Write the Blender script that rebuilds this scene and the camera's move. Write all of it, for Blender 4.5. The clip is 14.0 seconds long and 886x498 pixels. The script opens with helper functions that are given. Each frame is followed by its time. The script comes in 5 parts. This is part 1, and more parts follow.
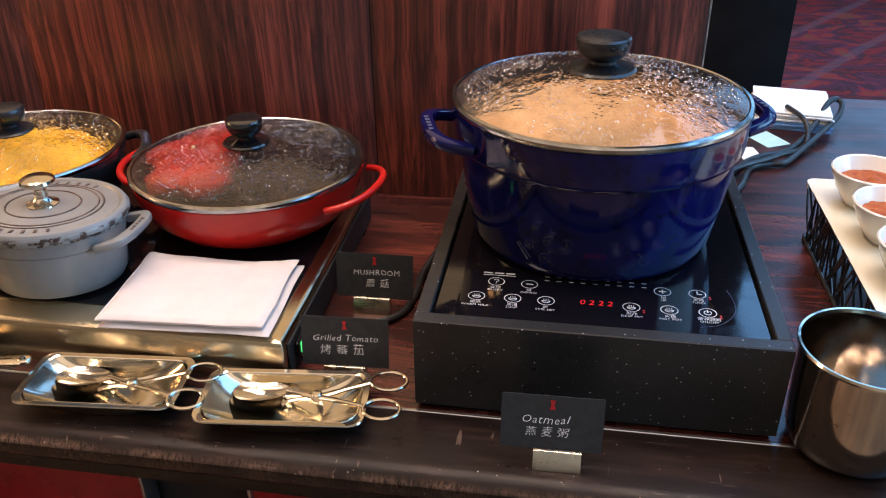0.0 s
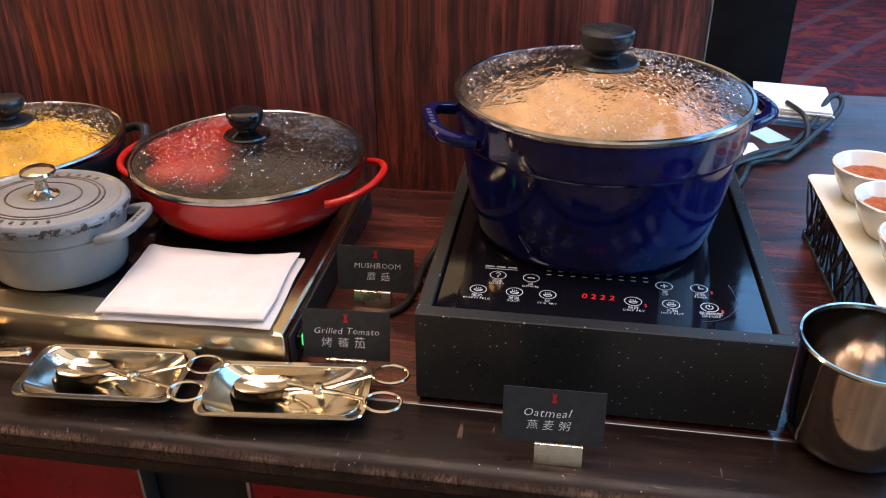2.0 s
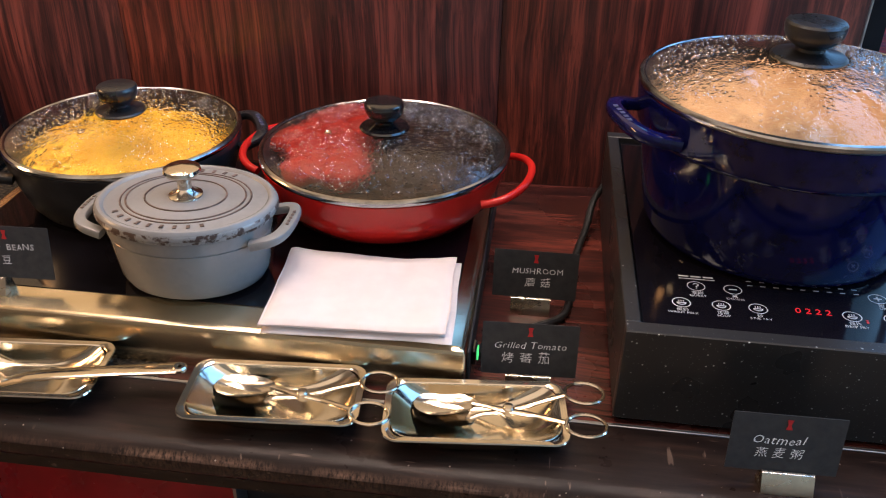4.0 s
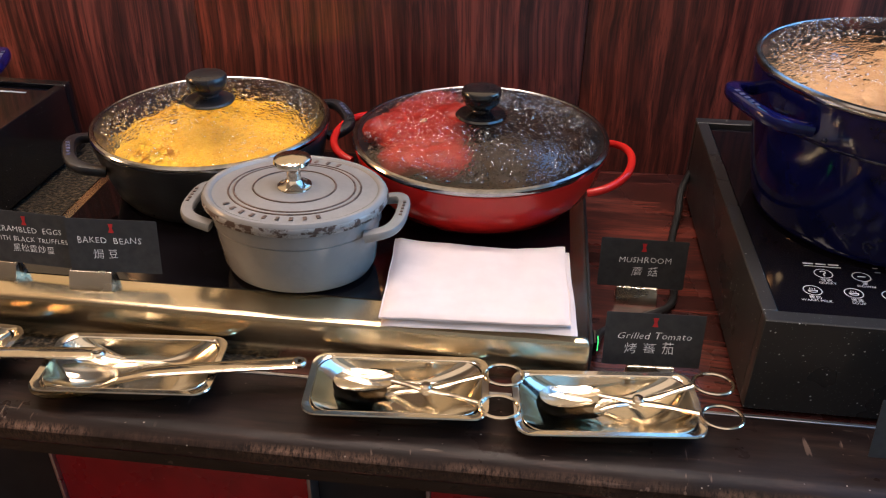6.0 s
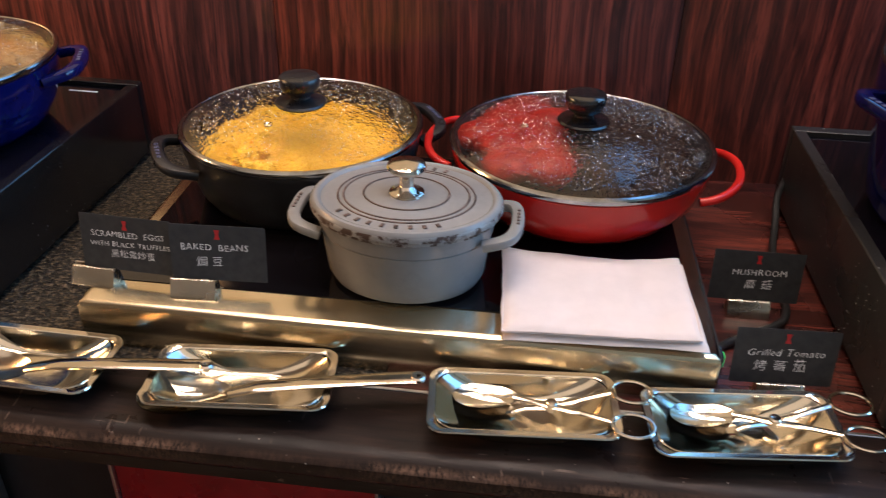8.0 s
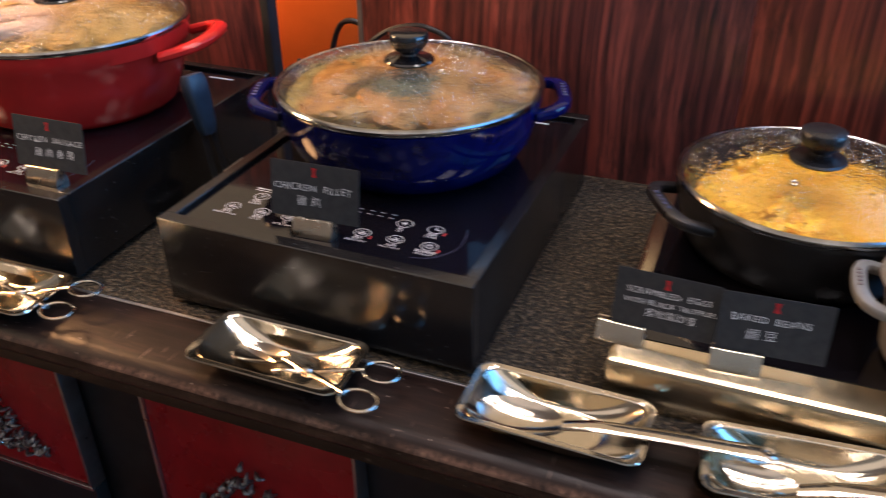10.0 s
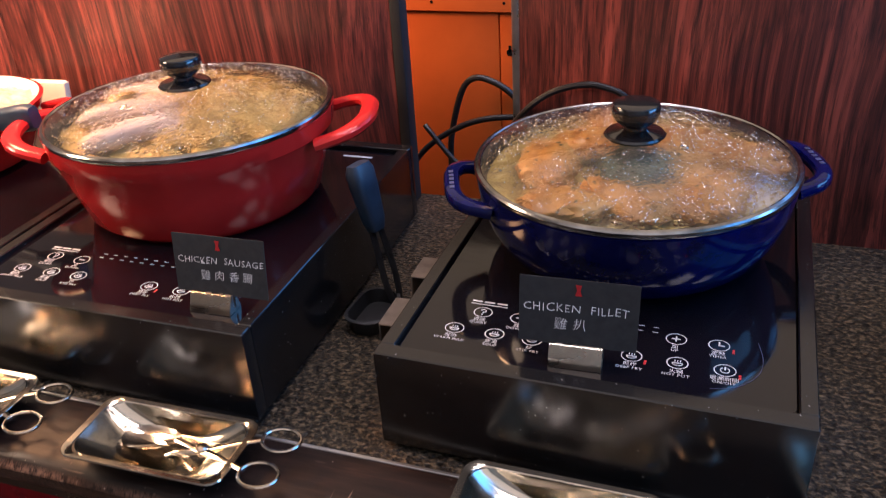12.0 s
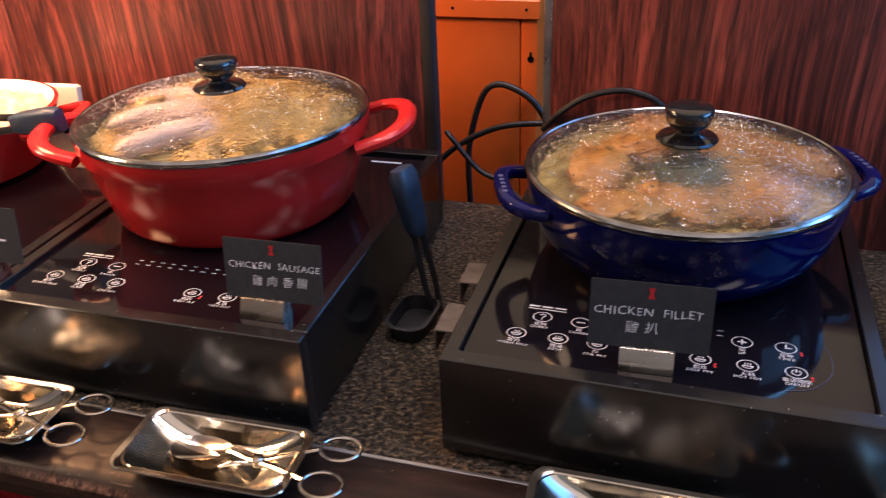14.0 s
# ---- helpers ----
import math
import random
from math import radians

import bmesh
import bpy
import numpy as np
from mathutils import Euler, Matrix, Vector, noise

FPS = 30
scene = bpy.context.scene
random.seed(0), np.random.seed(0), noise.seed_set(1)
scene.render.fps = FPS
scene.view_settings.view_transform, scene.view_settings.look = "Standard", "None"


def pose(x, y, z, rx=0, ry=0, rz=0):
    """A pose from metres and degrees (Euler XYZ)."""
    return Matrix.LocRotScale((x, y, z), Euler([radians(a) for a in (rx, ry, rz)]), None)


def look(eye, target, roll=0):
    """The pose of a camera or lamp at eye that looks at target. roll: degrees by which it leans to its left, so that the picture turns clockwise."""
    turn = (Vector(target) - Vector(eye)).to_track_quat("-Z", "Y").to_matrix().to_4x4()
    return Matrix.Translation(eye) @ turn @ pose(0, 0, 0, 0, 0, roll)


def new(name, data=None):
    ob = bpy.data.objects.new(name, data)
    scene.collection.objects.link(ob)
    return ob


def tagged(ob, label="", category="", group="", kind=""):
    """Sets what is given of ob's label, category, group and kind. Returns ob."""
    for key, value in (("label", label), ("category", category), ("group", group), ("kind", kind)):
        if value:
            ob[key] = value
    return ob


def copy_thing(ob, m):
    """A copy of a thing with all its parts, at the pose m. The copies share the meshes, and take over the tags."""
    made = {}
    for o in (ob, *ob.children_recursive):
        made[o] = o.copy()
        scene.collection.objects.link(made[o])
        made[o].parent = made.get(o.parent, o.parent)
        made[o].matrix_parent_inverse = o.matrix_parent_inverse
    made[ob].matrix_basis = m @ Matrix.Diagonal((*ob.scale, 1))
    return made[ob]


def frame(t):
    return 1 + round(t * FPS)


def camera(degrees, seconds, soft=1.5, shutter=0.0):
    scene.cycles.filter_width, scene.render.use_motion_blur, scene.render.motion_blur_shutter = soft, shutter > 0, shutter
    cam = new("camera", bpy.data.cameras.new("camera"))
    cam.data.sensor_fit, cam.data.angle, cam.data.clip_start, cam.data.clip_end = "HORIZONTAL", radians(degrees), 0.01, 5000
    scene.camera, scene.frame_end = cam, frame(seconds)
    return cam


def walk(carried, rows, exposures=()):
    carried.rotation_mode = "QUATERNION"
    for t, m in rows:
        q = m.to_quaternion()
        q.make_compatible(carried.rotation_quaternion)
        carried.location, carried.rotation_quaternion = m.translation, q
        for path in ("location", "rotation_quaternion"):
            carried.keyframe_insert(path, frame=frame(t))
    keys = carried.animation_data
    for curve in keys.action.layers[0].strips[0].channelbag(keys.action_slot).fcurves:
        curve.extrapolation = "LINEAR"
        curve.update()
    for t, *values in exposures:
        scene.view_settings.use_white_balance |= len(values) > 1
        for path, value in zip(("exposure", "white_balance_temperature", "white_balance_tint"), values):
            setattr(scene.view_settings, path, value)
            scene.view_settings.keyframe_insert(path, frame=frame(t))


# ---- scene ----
cam = camera(56.2, 14.0, soft=1.1, shutter=0.4)
PATH = [
    (0, (0.127, 0.19, 1.418), (-0.155, 1.911, 0.439), -0.7),
    (0.5, (0.124, 0.184, 1.419), (-0.156, 1.904, 0.438), -0.8),
    (1, (0.124, 0.177, 1.419), (-0.147, 1.899, 0.44), -0.6),
    (1.5, (0.123, 0.183, 1.417), (-0.144, 1.903, 0.432), -0.5),
    (2, (0.122, 0.189, 1.416), (-0.151, 1.906, 0.427), -0.3),
    (2.5, (0.112, 0.198, 1.41), (-0.192, 1.903, 0.41), 0.9),
    (3, (0.026, 0.209, 1.41), (-0.288, 1.903, 0.394), 1.0),
    (3.5, (-0.046, 0.222, 1.413), (-0.327, 1.909, 0.377), 0.7),
    (4, (-0.084, 0.229, 1.409), (-0.291, 1.926, 0.371), 1.0),
    (4.2, (-0.103, 0.229, 1.41), (-0.294, 1.925, 0.369), 1.0),
    (6.5, (-0.219, 0.228, 1.395), (-0.412, 1.913, 0.333), 0.5),
    (7, (-0.243, 0.233, 1.39), (-0.409, 1.92, 0.329), 1.1),
    (7.2, (-0.248, 0.234, 1.391), (-0.414, 1.917, 0.323), 1.2),
    (9.3, (-0.487, 0.258, 1.381), (-0.886, 1.937, 0.371), 2.3),
    (9.5, (-0.515, 0.256, 1.38), (-1.008, 1.913, 0.373), 1.8),
    (10, (-0.631, 0.242, 1.395), (-1.25, 1.837, 0.359), -0.3),
    (10.5, (-0.76, 0.247, 1.404), (-1.39, 1.813, 0.333), -1.6),
    (11, (-0.833, 0.251, 1.402), (-1.479, 1.821, 0.345), -2.5),
    (11.5, (-0.88, 0.28, 1.401), (-1.518, 1.862, 0.358), -3.4),
    (12, (-0.904, 0.321, 1.401), (-1.511, 1.948, 0.408), -3.9),
    (12.5, (-0.922, 0.33, 1.399), (-1.502, 1.975, 0.421), -4.2),
    (13, (-0.928, 0.334, 1.393), (-1.487, 1.991, 0.421), -4.0),
    (13.5, (-0.936, 0.338, 1.392), (-1.472, 1.998, 0.414), -3.6),
    (14, (-0.984, 0.301, 1.395), (-1.509, 1.968, 0.422), -2.6),
]
walk(cam, [(t, look(eye, target, roll)) for t, eye, target, roll in PATH],
     exposures=((0, 0.30, 6850, 19), (7, 0.17, 6400, 17), (9.5, -0.08, 6000, 16), (11, 0.23, 5300, 20), (12.5, -0.19, 5350, 23), (14, -0.12, 5650, 25)))

# ---- light ----
world = bpy.data.worlds.new("room_air")
scene.world = world
world.use_nodes = True
world.node_tree.nodes["Background"].inputs[0].default_value = (0.5, 0.6, 0.8, 1)
world.node_tree.nodes["Background"].inputs[1].default_value = 0.25


def area_lamp(name, m, sx, sy, watts, colour, shape="RECTANGLE", spread=180):
    data = bpy.data.lights.new(name, "AREA")
    data.shape, data.size, data.size_y = shape, sx, sy
    data.energy, data.color, data.spread = watts, colour, radians(spread)
    ob = new(name, data)
    ob.matrix_world = m
    return ob


WARM, COOL = (1.0, 0.85, 0.71), (0.28, 0.60, 1.0)
# daylight: added blue panels overhead, tall windows past the counter's far end, a window beside the aisle
# the overhead panels are unseen, added for blue reflections in trays and lids
area_lamp("blue_roof_fill", look((3.3, 4.35, 4.5), (3.3, 4.25, 0)), 5.2, 5.1, 270, (0.17, 0.50, 1.0))
area_lamp("blue_roof_fill", look((3.6, 0.6, 4.5), (3.6, 0.5, 0)), 4.2, 2.3, 110, (0.10, 0.42, 1.0))
area_lamp("window_light", look((4.0, 6.9, 2.4), (4.0, 0, 2.4)), 3.8, 2.6, 60, (0.20, 0.54, 1.0))
area_lamp("window_light", look((5.9, 0.8, 2.3), (0, 1.0, 1.6)), 4.5, 2.8, 390, (0.24, 0.60, 1.0))
# added warm ceiling panels, soft spots that shine across the partition, lamps over the counter, the heat lamp past the
# far end
# unseen panels, sized to give gold reflections in the trays and soft fill
area_lamp("warm_ceiling_fill", look((-2.6, 4.2, 4.5), (-2.6, 4.1, 0)), 6.2, 5.2, 66, (1.0, 0.70, 0.36))
area_lamp("warm_ceiling_fill", look((-1.0, -1.7, 4.5), (-1.0, -1.6, 0)), 7.0, 3.2, 56, (1.0, 0.80, 0.60))
for x in (0.75, -0.25, -1.25, -2.2):
    area_lamp("spot_lamp", look((x, 1.65, 4.40), (x - 0.05, 0.9, 0.95)), 0.60, 0.34, 3.5, WARM, "RECTANGLE", 70)
for x in (0.55, -0.45, -1.45):
    area_lamp("downlight", look((x, 0.75, 4.45), (x, 0.9, 0)), 0.70, 0.45, 24, WARM)
# second heat lamp, unseen: added to brighten the ledge's far end
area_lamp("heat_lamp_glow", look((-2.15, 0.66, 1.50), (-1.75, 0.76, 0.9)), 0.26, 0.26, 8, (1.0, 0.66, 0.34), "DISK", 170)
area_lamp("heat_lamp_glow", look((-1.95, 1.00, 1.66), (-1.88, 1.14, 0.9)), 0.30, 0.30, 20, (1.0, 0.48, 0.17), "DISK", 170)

# ---- materials ----


class Mat:
    """A node material under way: self.p is the Principled shader."""

    def __init__(self, name):
        self.m = bpy.data.materials.new(name)
        self.m.use_nodes = True
        self.t = self.m.node_tree
        self.p = self.t.nodes["Principled BSDF"]
        self.out = self.t.nodes["Material Output"]

    def node(self, kind, _links=None, **values):
        n = self.t.nodes.new(kind)
        for k, v in values.items():
            n.inputs[k].default_value = v
        for k, v in (_links or {}).items():
            self.t.links.new(v, n.inputs[k])
        return n

    def set(self, **values):
        for k, v in values.items():
            sock = self.p.inputs[k.replace("_", " ")]
            if isinstance(v, bpy.types.NodeSocket):
                self.t.links.new(v, sock)
            else:
                sock.default_value = (*v, 1) if isinstance(v, tuple) and len(v) == 3 else v
        return self

    def coords(self, sx=1, sy=1, sz=1, rot=(0, 0, 0), kind="Object"):
        tc = self.node("ShaderNodeTexCoord")
        mp = self.node("ShaderNodeMapping", {"Vector": tc.outputs[kind]})
        mp.inputs["Scale"].default_value = (sx, sy, sz)
        mp.inputs["Rotation"].default_value = rot
        return mp.outputs[0]

    def noise(self, vec, scale, detail=4, rough=0.55, dist=0.0):
        return self.node("ShaderNodeTexNoise", {"Vector": vec}, Scale=scale, Detail=detail, Roughness=rough, Distortion=dist).outputs["Fac"]

    def voronoi(self, vec, scale, feature="F1", out="Distance", rnd=1.0):
        n = self.node("ShaderNodeTexVoronoi", {"Vector": vec}, Scale=scale, Randomness=rnd)
        n.feature = feature
        return n.outputs[out]

    def ramp(self, fac, stops):
        n = self.node("ShaderNodeValToRGB", {"Fac": fac})
        e = n.color_ramp.elements
        while len(e) < len(stops):
            e.new(0.5)
        for el, (pos, c) in zip(e, stops):
            el.position = pos
            el.color = (*c, 1) if isinstance(c, tuple) else (c, c, c, 1)
        return n.outputs["Color"]

    def mix(self, fac, a, b, blend="MIX"):
        n = self.t.nodes.new("ShaderNodeMix")
        n.data_type, n.blend_type = "RGBA", blend
        for key, v in ((0, fac), (6, a), (7, b)):
            if isinstance(v, bpy.types.NodeSocket):
                self.t.links.new(v, n.inputs[key])
            else:
                n.inputs[key].default_value = (*v, 1) if isinstance(v, tuple) else v
        return n.outputs[2]

    def math(self, op, a, b=0.0):
        n = self.t.nodes.new("ShaderNodeMath")
        n.operation = op
        for key, v in ((0, a), (1, b)):
            if isinstance(v, bpy.types.NodeSocket):
                self.t.links.new(v, n.inputs[key])
            else:
                n.inputs[key].default_value = v
        return n.outputs[0]

    def bump(self, height, strength=0.3, dist=0.002, to=True):
        n = self.node("ShaderNodeBump", {"Height": height}, Strength=strength, Distance=dist)
        if to:
            self.t.links.new(n.outputs[0], self.p.inputs["Normal"])
        return n.outputs[0]


def rosewood(name, axis, gloss, dusty, gain=1.0):
    """Dark red-brown streaked veneer; the grain runs along axis."""
    a = Mat(name)
    s = {"z": (1, 1, 0.030), "x": (0.05, 1, 1)}[axis]
    w = a.coords()
    drift = a.node("ShaderNodeVectorMath", {0: a.coords(*s)})
    sway = a.node("ShaderNodeTexNoise", {"Vector": w}, Scale=2.2, Detail=2.0)
    push = a.node("ShaderNodeVectorMath", {0: sway.outputs["Color"]})
    push.operation = "SCALE"
    push.inputs["Scale"].default_value = 0.05
    a.t.links.new(push.outputs[0], drift.inputs[1])
    v = drift.outputs[0]
    broad = a.noise(v, 7, 2, 0.5, 0.6)
    wide = a.noise(v, 26, 4, 0.6, 0.5)
    fine = a.noise(v, 85, 5, 0.68, 0.4)
    hair = a.noise(v, 380, 3, 0.65)
    base = a.ramp(wide, [(0.34, (0.020, 0.008, 0.008)), (0.45, (0.105, 0.025, 0.019)), (0.52, (0.042, 0.013, 0.012)), (0.66, (0.29, 0.060, 0.040))])
    streak = a.ramp(fine, [(0.40, (0.010, 0.005, 0.005)), (0.50, (0.11, 0.027, 0.020)), (0.62, (0.36, 0.082, 0.054))])
    c = a.mix(0.42, base, streak)
    c = a.mix(1.0, c, a.ramp(broad, [(0.36, 0.92), (0.50, 1.12), (0.64, 1.35)]), "MULTIPLY")
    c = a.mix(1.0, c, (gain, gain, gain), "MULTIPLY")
    c = a.mix(a.ramp(hair, [(0.36, 0.6), (0.5, 0.0)]), c, (0.010, 0.005, 0.005))
    if dusty:
        spot = a.ramp(a.voronoi(w, 55, rnd=1.0), [(0.02, 1.0), (0.055, 0.0)])
        patch = a.ramp(a.noise(w, 30, 3), [(0.55, 0.0), (0.68, 0.75)])
        c = a.mix(a.math("MULTIPLY", spot, patch), c, (0.34, 0.27, 0.22))
    rough = a.ramp(a.noise(w, 9, 4), [(0.3, gloss), (0.7, gloss + 0.14)])
    a.set(Base_Color=c, Roughness=rough)
    a.bump(a.math("ADD", fine, a.math("MULTIPLY", hair, 0.4)), 0.10, 0.0008)
    return a.m


WALL_WOOD = rosewood("rosewood_wall", "z", 0.30, False)
INLAY_WOOD = rosewood("rosewood_counter", "x", 0.21, True, 0.52)
# same veneer with a lower gain: the back piece's shade is in the colour
SHADED_INLAY = rosewood("rosewood_counter_shaded", "x", 0.24, True, 0.28)


def ledge_wood():
    a = Mat("worn_dark_wood")
    w = a.coords()
    grain = a.noise(a.coords(0.12, 1, 1), 90, 6, 0.65, 0.3)
    c = a.ramp(grain, [(0.3, (0.006, 0.0035, 0.003)), (0.55, (0.016, 0.009, 0.007)), (0.75, (0.036, 0.019, 0.013))])
    sep = a.node("ShaderNodeSeparateXYZ", {"Vector": w})
    edge = a.ramp(a.math("ABSOLUTE", a.math("SUBTRACT", sep.outputs["Y"], 0.7035)), [(0.0004, 1.0), (0.0032, 0.0)])
    ticks = a.ramp(a.noise(a.coords(1.0, 0.35, 0.35), 420, 4, 0.7), [(0.40, 0.0), (0.58, 1.0)])
    patch = a.ramp(a.noise(w, 16, 3), [(0.42, 0.12), (0.62, 1.0)])
    wear = a.math("MULTIPLY", edge, a.math("MULTIPLY", ticks, patch))
    c = a.mix(a.math("MULTIPLY", wear, 0.55), c, (0.24, 0.135, 0.085))
    scr = a.ramp(a.noise(a.coords(1.0, 0.14, 1, (0, 0, 0.5)), 150, 2, 0.5), [(0.68, 0.0), (0.72, 0.9)])
    scr2 = a.ramp(a.noise(a.coords(0.12, 1.0, 1, (0, 0, 0.3)), 170, 2, 0.5), [(0.69, 0.0), (0.73, 0.8)])
    spots = a.ramp(a.noise(w, 13, 2), [(0.46, 0.0), (0.58, 1.0)])
    c = a.mix(a.math("MULTIPLY", a.math("MAXIMUM", scr, scr2), spots), c, (0.11, 0.072, 0.052))
    crumb = a.ramp(a.voronoi(w, 95), [(0.05, 1.0), (0.085, 0.0)])
    c = a.mix(a.math("MULTIPLY", crumb, a.ramp(a.noise(w, 23, 2), [(0.42, 0.0), (0.54, 0.8)])), c, (0.33, 0.27, 0.22))
    a.set(Base_Color=c, Roughness=a.ramp(a.noise(w, 24, 4), [(0.3, 0.25), (0.7, 0.46)]), Specular_IOR_Level=0.14)
    a.bump(a.math("ADD", grain, a.math("MULTIPLY", wear, -0.6)), 0.3, 0.0012)
    return a.m


LEDGE = ledge_wood()


def pebbled():
    a = Mat("pebbled_black_leatherette")
    v = a.coords(0.85, 1.2, 1)
    cells = a.voronoi(v, 290, "SMOOTH_F1")
    big = a.noise(v, 210, 4, 0.6, 0.5)
    h = a.math("ADD", a.math("MULTIPLY", cells, -1.0), a.math("MULTIPLY", big, 1.3))
    c = a.ramp(big, [(0.40, (0.004, 0.003, 0.002)), (0.52, (0.034, 0.025, 0.015)), (0.62, (0.14, 0.100, 0.058))])
    a.set(Base_Color=c, Roughness=0.46, Specular_IOR_Level=0.28)
    a.bump(h, 1.0, 0.004)
    return a.m


PEBBLE = pebbled()


def speckled():
    a = Mat("speckled_black_composite")
    w = a.coords()
    dots = a.ramp(a.voronoi(w, 135), [(0.07, 1.0), (0.12, 0.0)])
    few = a.ramp(a.noise(w, 75, 1), [(0.38, 0.0), (0.50, 1.0)])
    tiny = a.ramp(a.voronoi(a.coords(1, 1, 1, (0.3, 0.2, 0.7)), 290), [(0.06, 0.55), (0.16, 0.0)])
    smear = a.noise(w, 7, 4)
    c = a.mix(smear, (0.010, 0.010, 0.011), (0.026, 0.026, 0.027))
    c = a.mix(tiny, c, (0.16, 0.17, 0.16))
    c = a.mix(a.math("MULTIPLY", dots, few), c, (0.42, 0.44, 0.42))
    a.set(Base_Color=c, Roughness=a.ramp(smear, [(0.3, 0.24), (0.7, 0.38)]), Specular_IOR_Level=0.42)
    a.bump(a.noise(w, 420, 2), 0.05, 0.0004)
    return a.m


SPECKLE = speckled()


def satin_black():
    """Worn satin black board: hardly any flecks, rubbed smears, small pale scuffs."""
    a = Mat("satin_black_board")
    w = a.coords()
    smear = a.noise(a.coords(1, 1, 2.5), 9, 5, 0.6, 0.6)
    fleck = a.ramp(a.voronoi(w, 150), [(0.06, 0.9), (0.11, 0.0)])
    few = a.ramp(a.noise(w, 40, 1), [(0.46, 0.0), (0.56, 1.0)])
    c = a.mix(smear, (0.003, 0.003, 0.004), (0.011, 0.010, 0.009))
    c = a.mix(a.math("MULTIPLY", fleck, few), c, (0.22, 0.21, 0.20))
    a.set(Base_Color=c, Roughness=a.ramp(smear, [(0.3, 0.14), (0.7, 0.25)]), Specular_IOR_Level=0.70)
    a.bump(a.noise(w, 14, 2), 0.06, 0.003)
    return a.m


SATIN_BLACK = satin_black()


def simple(name, colour, rough, metal=0.0, vary=0.12, scale=30, bump=0.05, bscale=300, coat=0.0, bdist=0.0004):
    """Plain stuff with a little mottling, uneven gloss and fine relief."""
    a = Mat(name)
    w = a.coords()
    n = a.noise(w, scale, 5)
    dark = tuple(v * (1 - 2 * vary) for v in colour)
    lite = tuple(min(1, v * (1 + vary)) for v in colour)
    a.set(Base_Color=a.ramp(n, [(0.3, dark), (0.7, lite)]), Metallic=metal, Roughness=a.ramp(a.noise(w, scale * 0.7, 4), [(0.3, rough * 0.8), (0.7, min(1, rough * 1.3))]), Coat_Weight=coat, Coat_Roughness=0.06)
    if bump:
        a.bump(a.noise(w, bscale, 3), bump, bdist)
    return a.m


def hob_glass():
    a = Mat("black_hob_glass")
    w = a.coords()
    wipe = a.noise(a.coords(1, 3, 1), 16, 5, 0.65, 0.8)
    dust = a.ramp(a.voronoi(w, 180), [(0.02, 0.5), (0.05, 0.0)])
    c = a.mix(dust, (0.004, 0.0035, 0.005), (0.15, 0.15, 0.16))
    a.set(Base_Color=c, Roughness=a.ramp(wipe, [(0.35, 0.04), (0.75, 0.12)]), Specular_IOR_Level=0.6)
    return a.m


def enamel(name, dark, lite, rough=0.14, blot=0.0):
    a = Mat(name)
    w = a.coords()
    n = a.noise(w, 11, 4)
    c = a.ramp(n, [(0.3, dark), (0.7, lite)])
    if blot:
        c = a.mix(a.ramp(a.noise(w, 46, 5, 0.65), [(0.5, 0.0), (0.66, blot)]), c, tuple(v * 0.25 for v in dark))
    a.set(Base_Color=c, Roughness=a.ramp(a.noise(w, 34, 4), [(0.3, rough), (0.72, rough + 0.06)]), Specular_IOR_Level=0.36)
    a.bump(a.noise(w, 22, 1), 0.004, 0.0004)
    return a.m


def brushed(name, colour, rough, along=(0.03, 1, 1)):
    a = Mat(name)
    v = a.coords(*along)
    g = a.noise(v, 420, 3)
    smudge = a.noise(a.coords(), 13, 5, 0.6)
    nick = a.ramp(a.noise(a.coords(0.05, 1, 1, (0.2, 0.5, 0.4)), 150, 2), [(0.70, 0.0), (0.73, 1.0)])
    c = a.mix(smudge, tuple(v * 0.80 for v in colour), colour)
    a.set(Base_Color=a.mix(a.math("MULTIPLY", nick, 0.5), c, tuple(v * 0.35 for v in colour)), Metallic=1.0, Roughness=a.ramp(smudge, [(0.3, rough), (0.7, rough * 1.9)]))
    a.bump(a.math("ADD", g, nick), 0.10, 0.0004)
    return a.m


def dented_steel():
    a = Mat("polished_steel")
    w = a.coords()
    smudge = a.noise(w, 30, 5, 0.65)
    lines = a.noise(a.coords(0.06, 1, 1, (0, 0, 0.15)), 520, 3)
    a.set(Base_Color=a.mix(a.noise(w, 22, 4), (0.56, 0.50, 0.40), (0.76, 0.69, 0.56)), Metallic=1.0, Roughness=a.ramp(a.math("ADD", a.math("MULTIPLY", smudge, 0.7), a.math("MULTIPLY", lines, 0.3)), [(0.36, 0.08), (0.66, 0.19)]))
    a.bump(a.math("ADD", a.noise(w, 26, 1), a.math("MULTIPLY", lines, 0.02)), 0.09, 0.004)
    return a.m


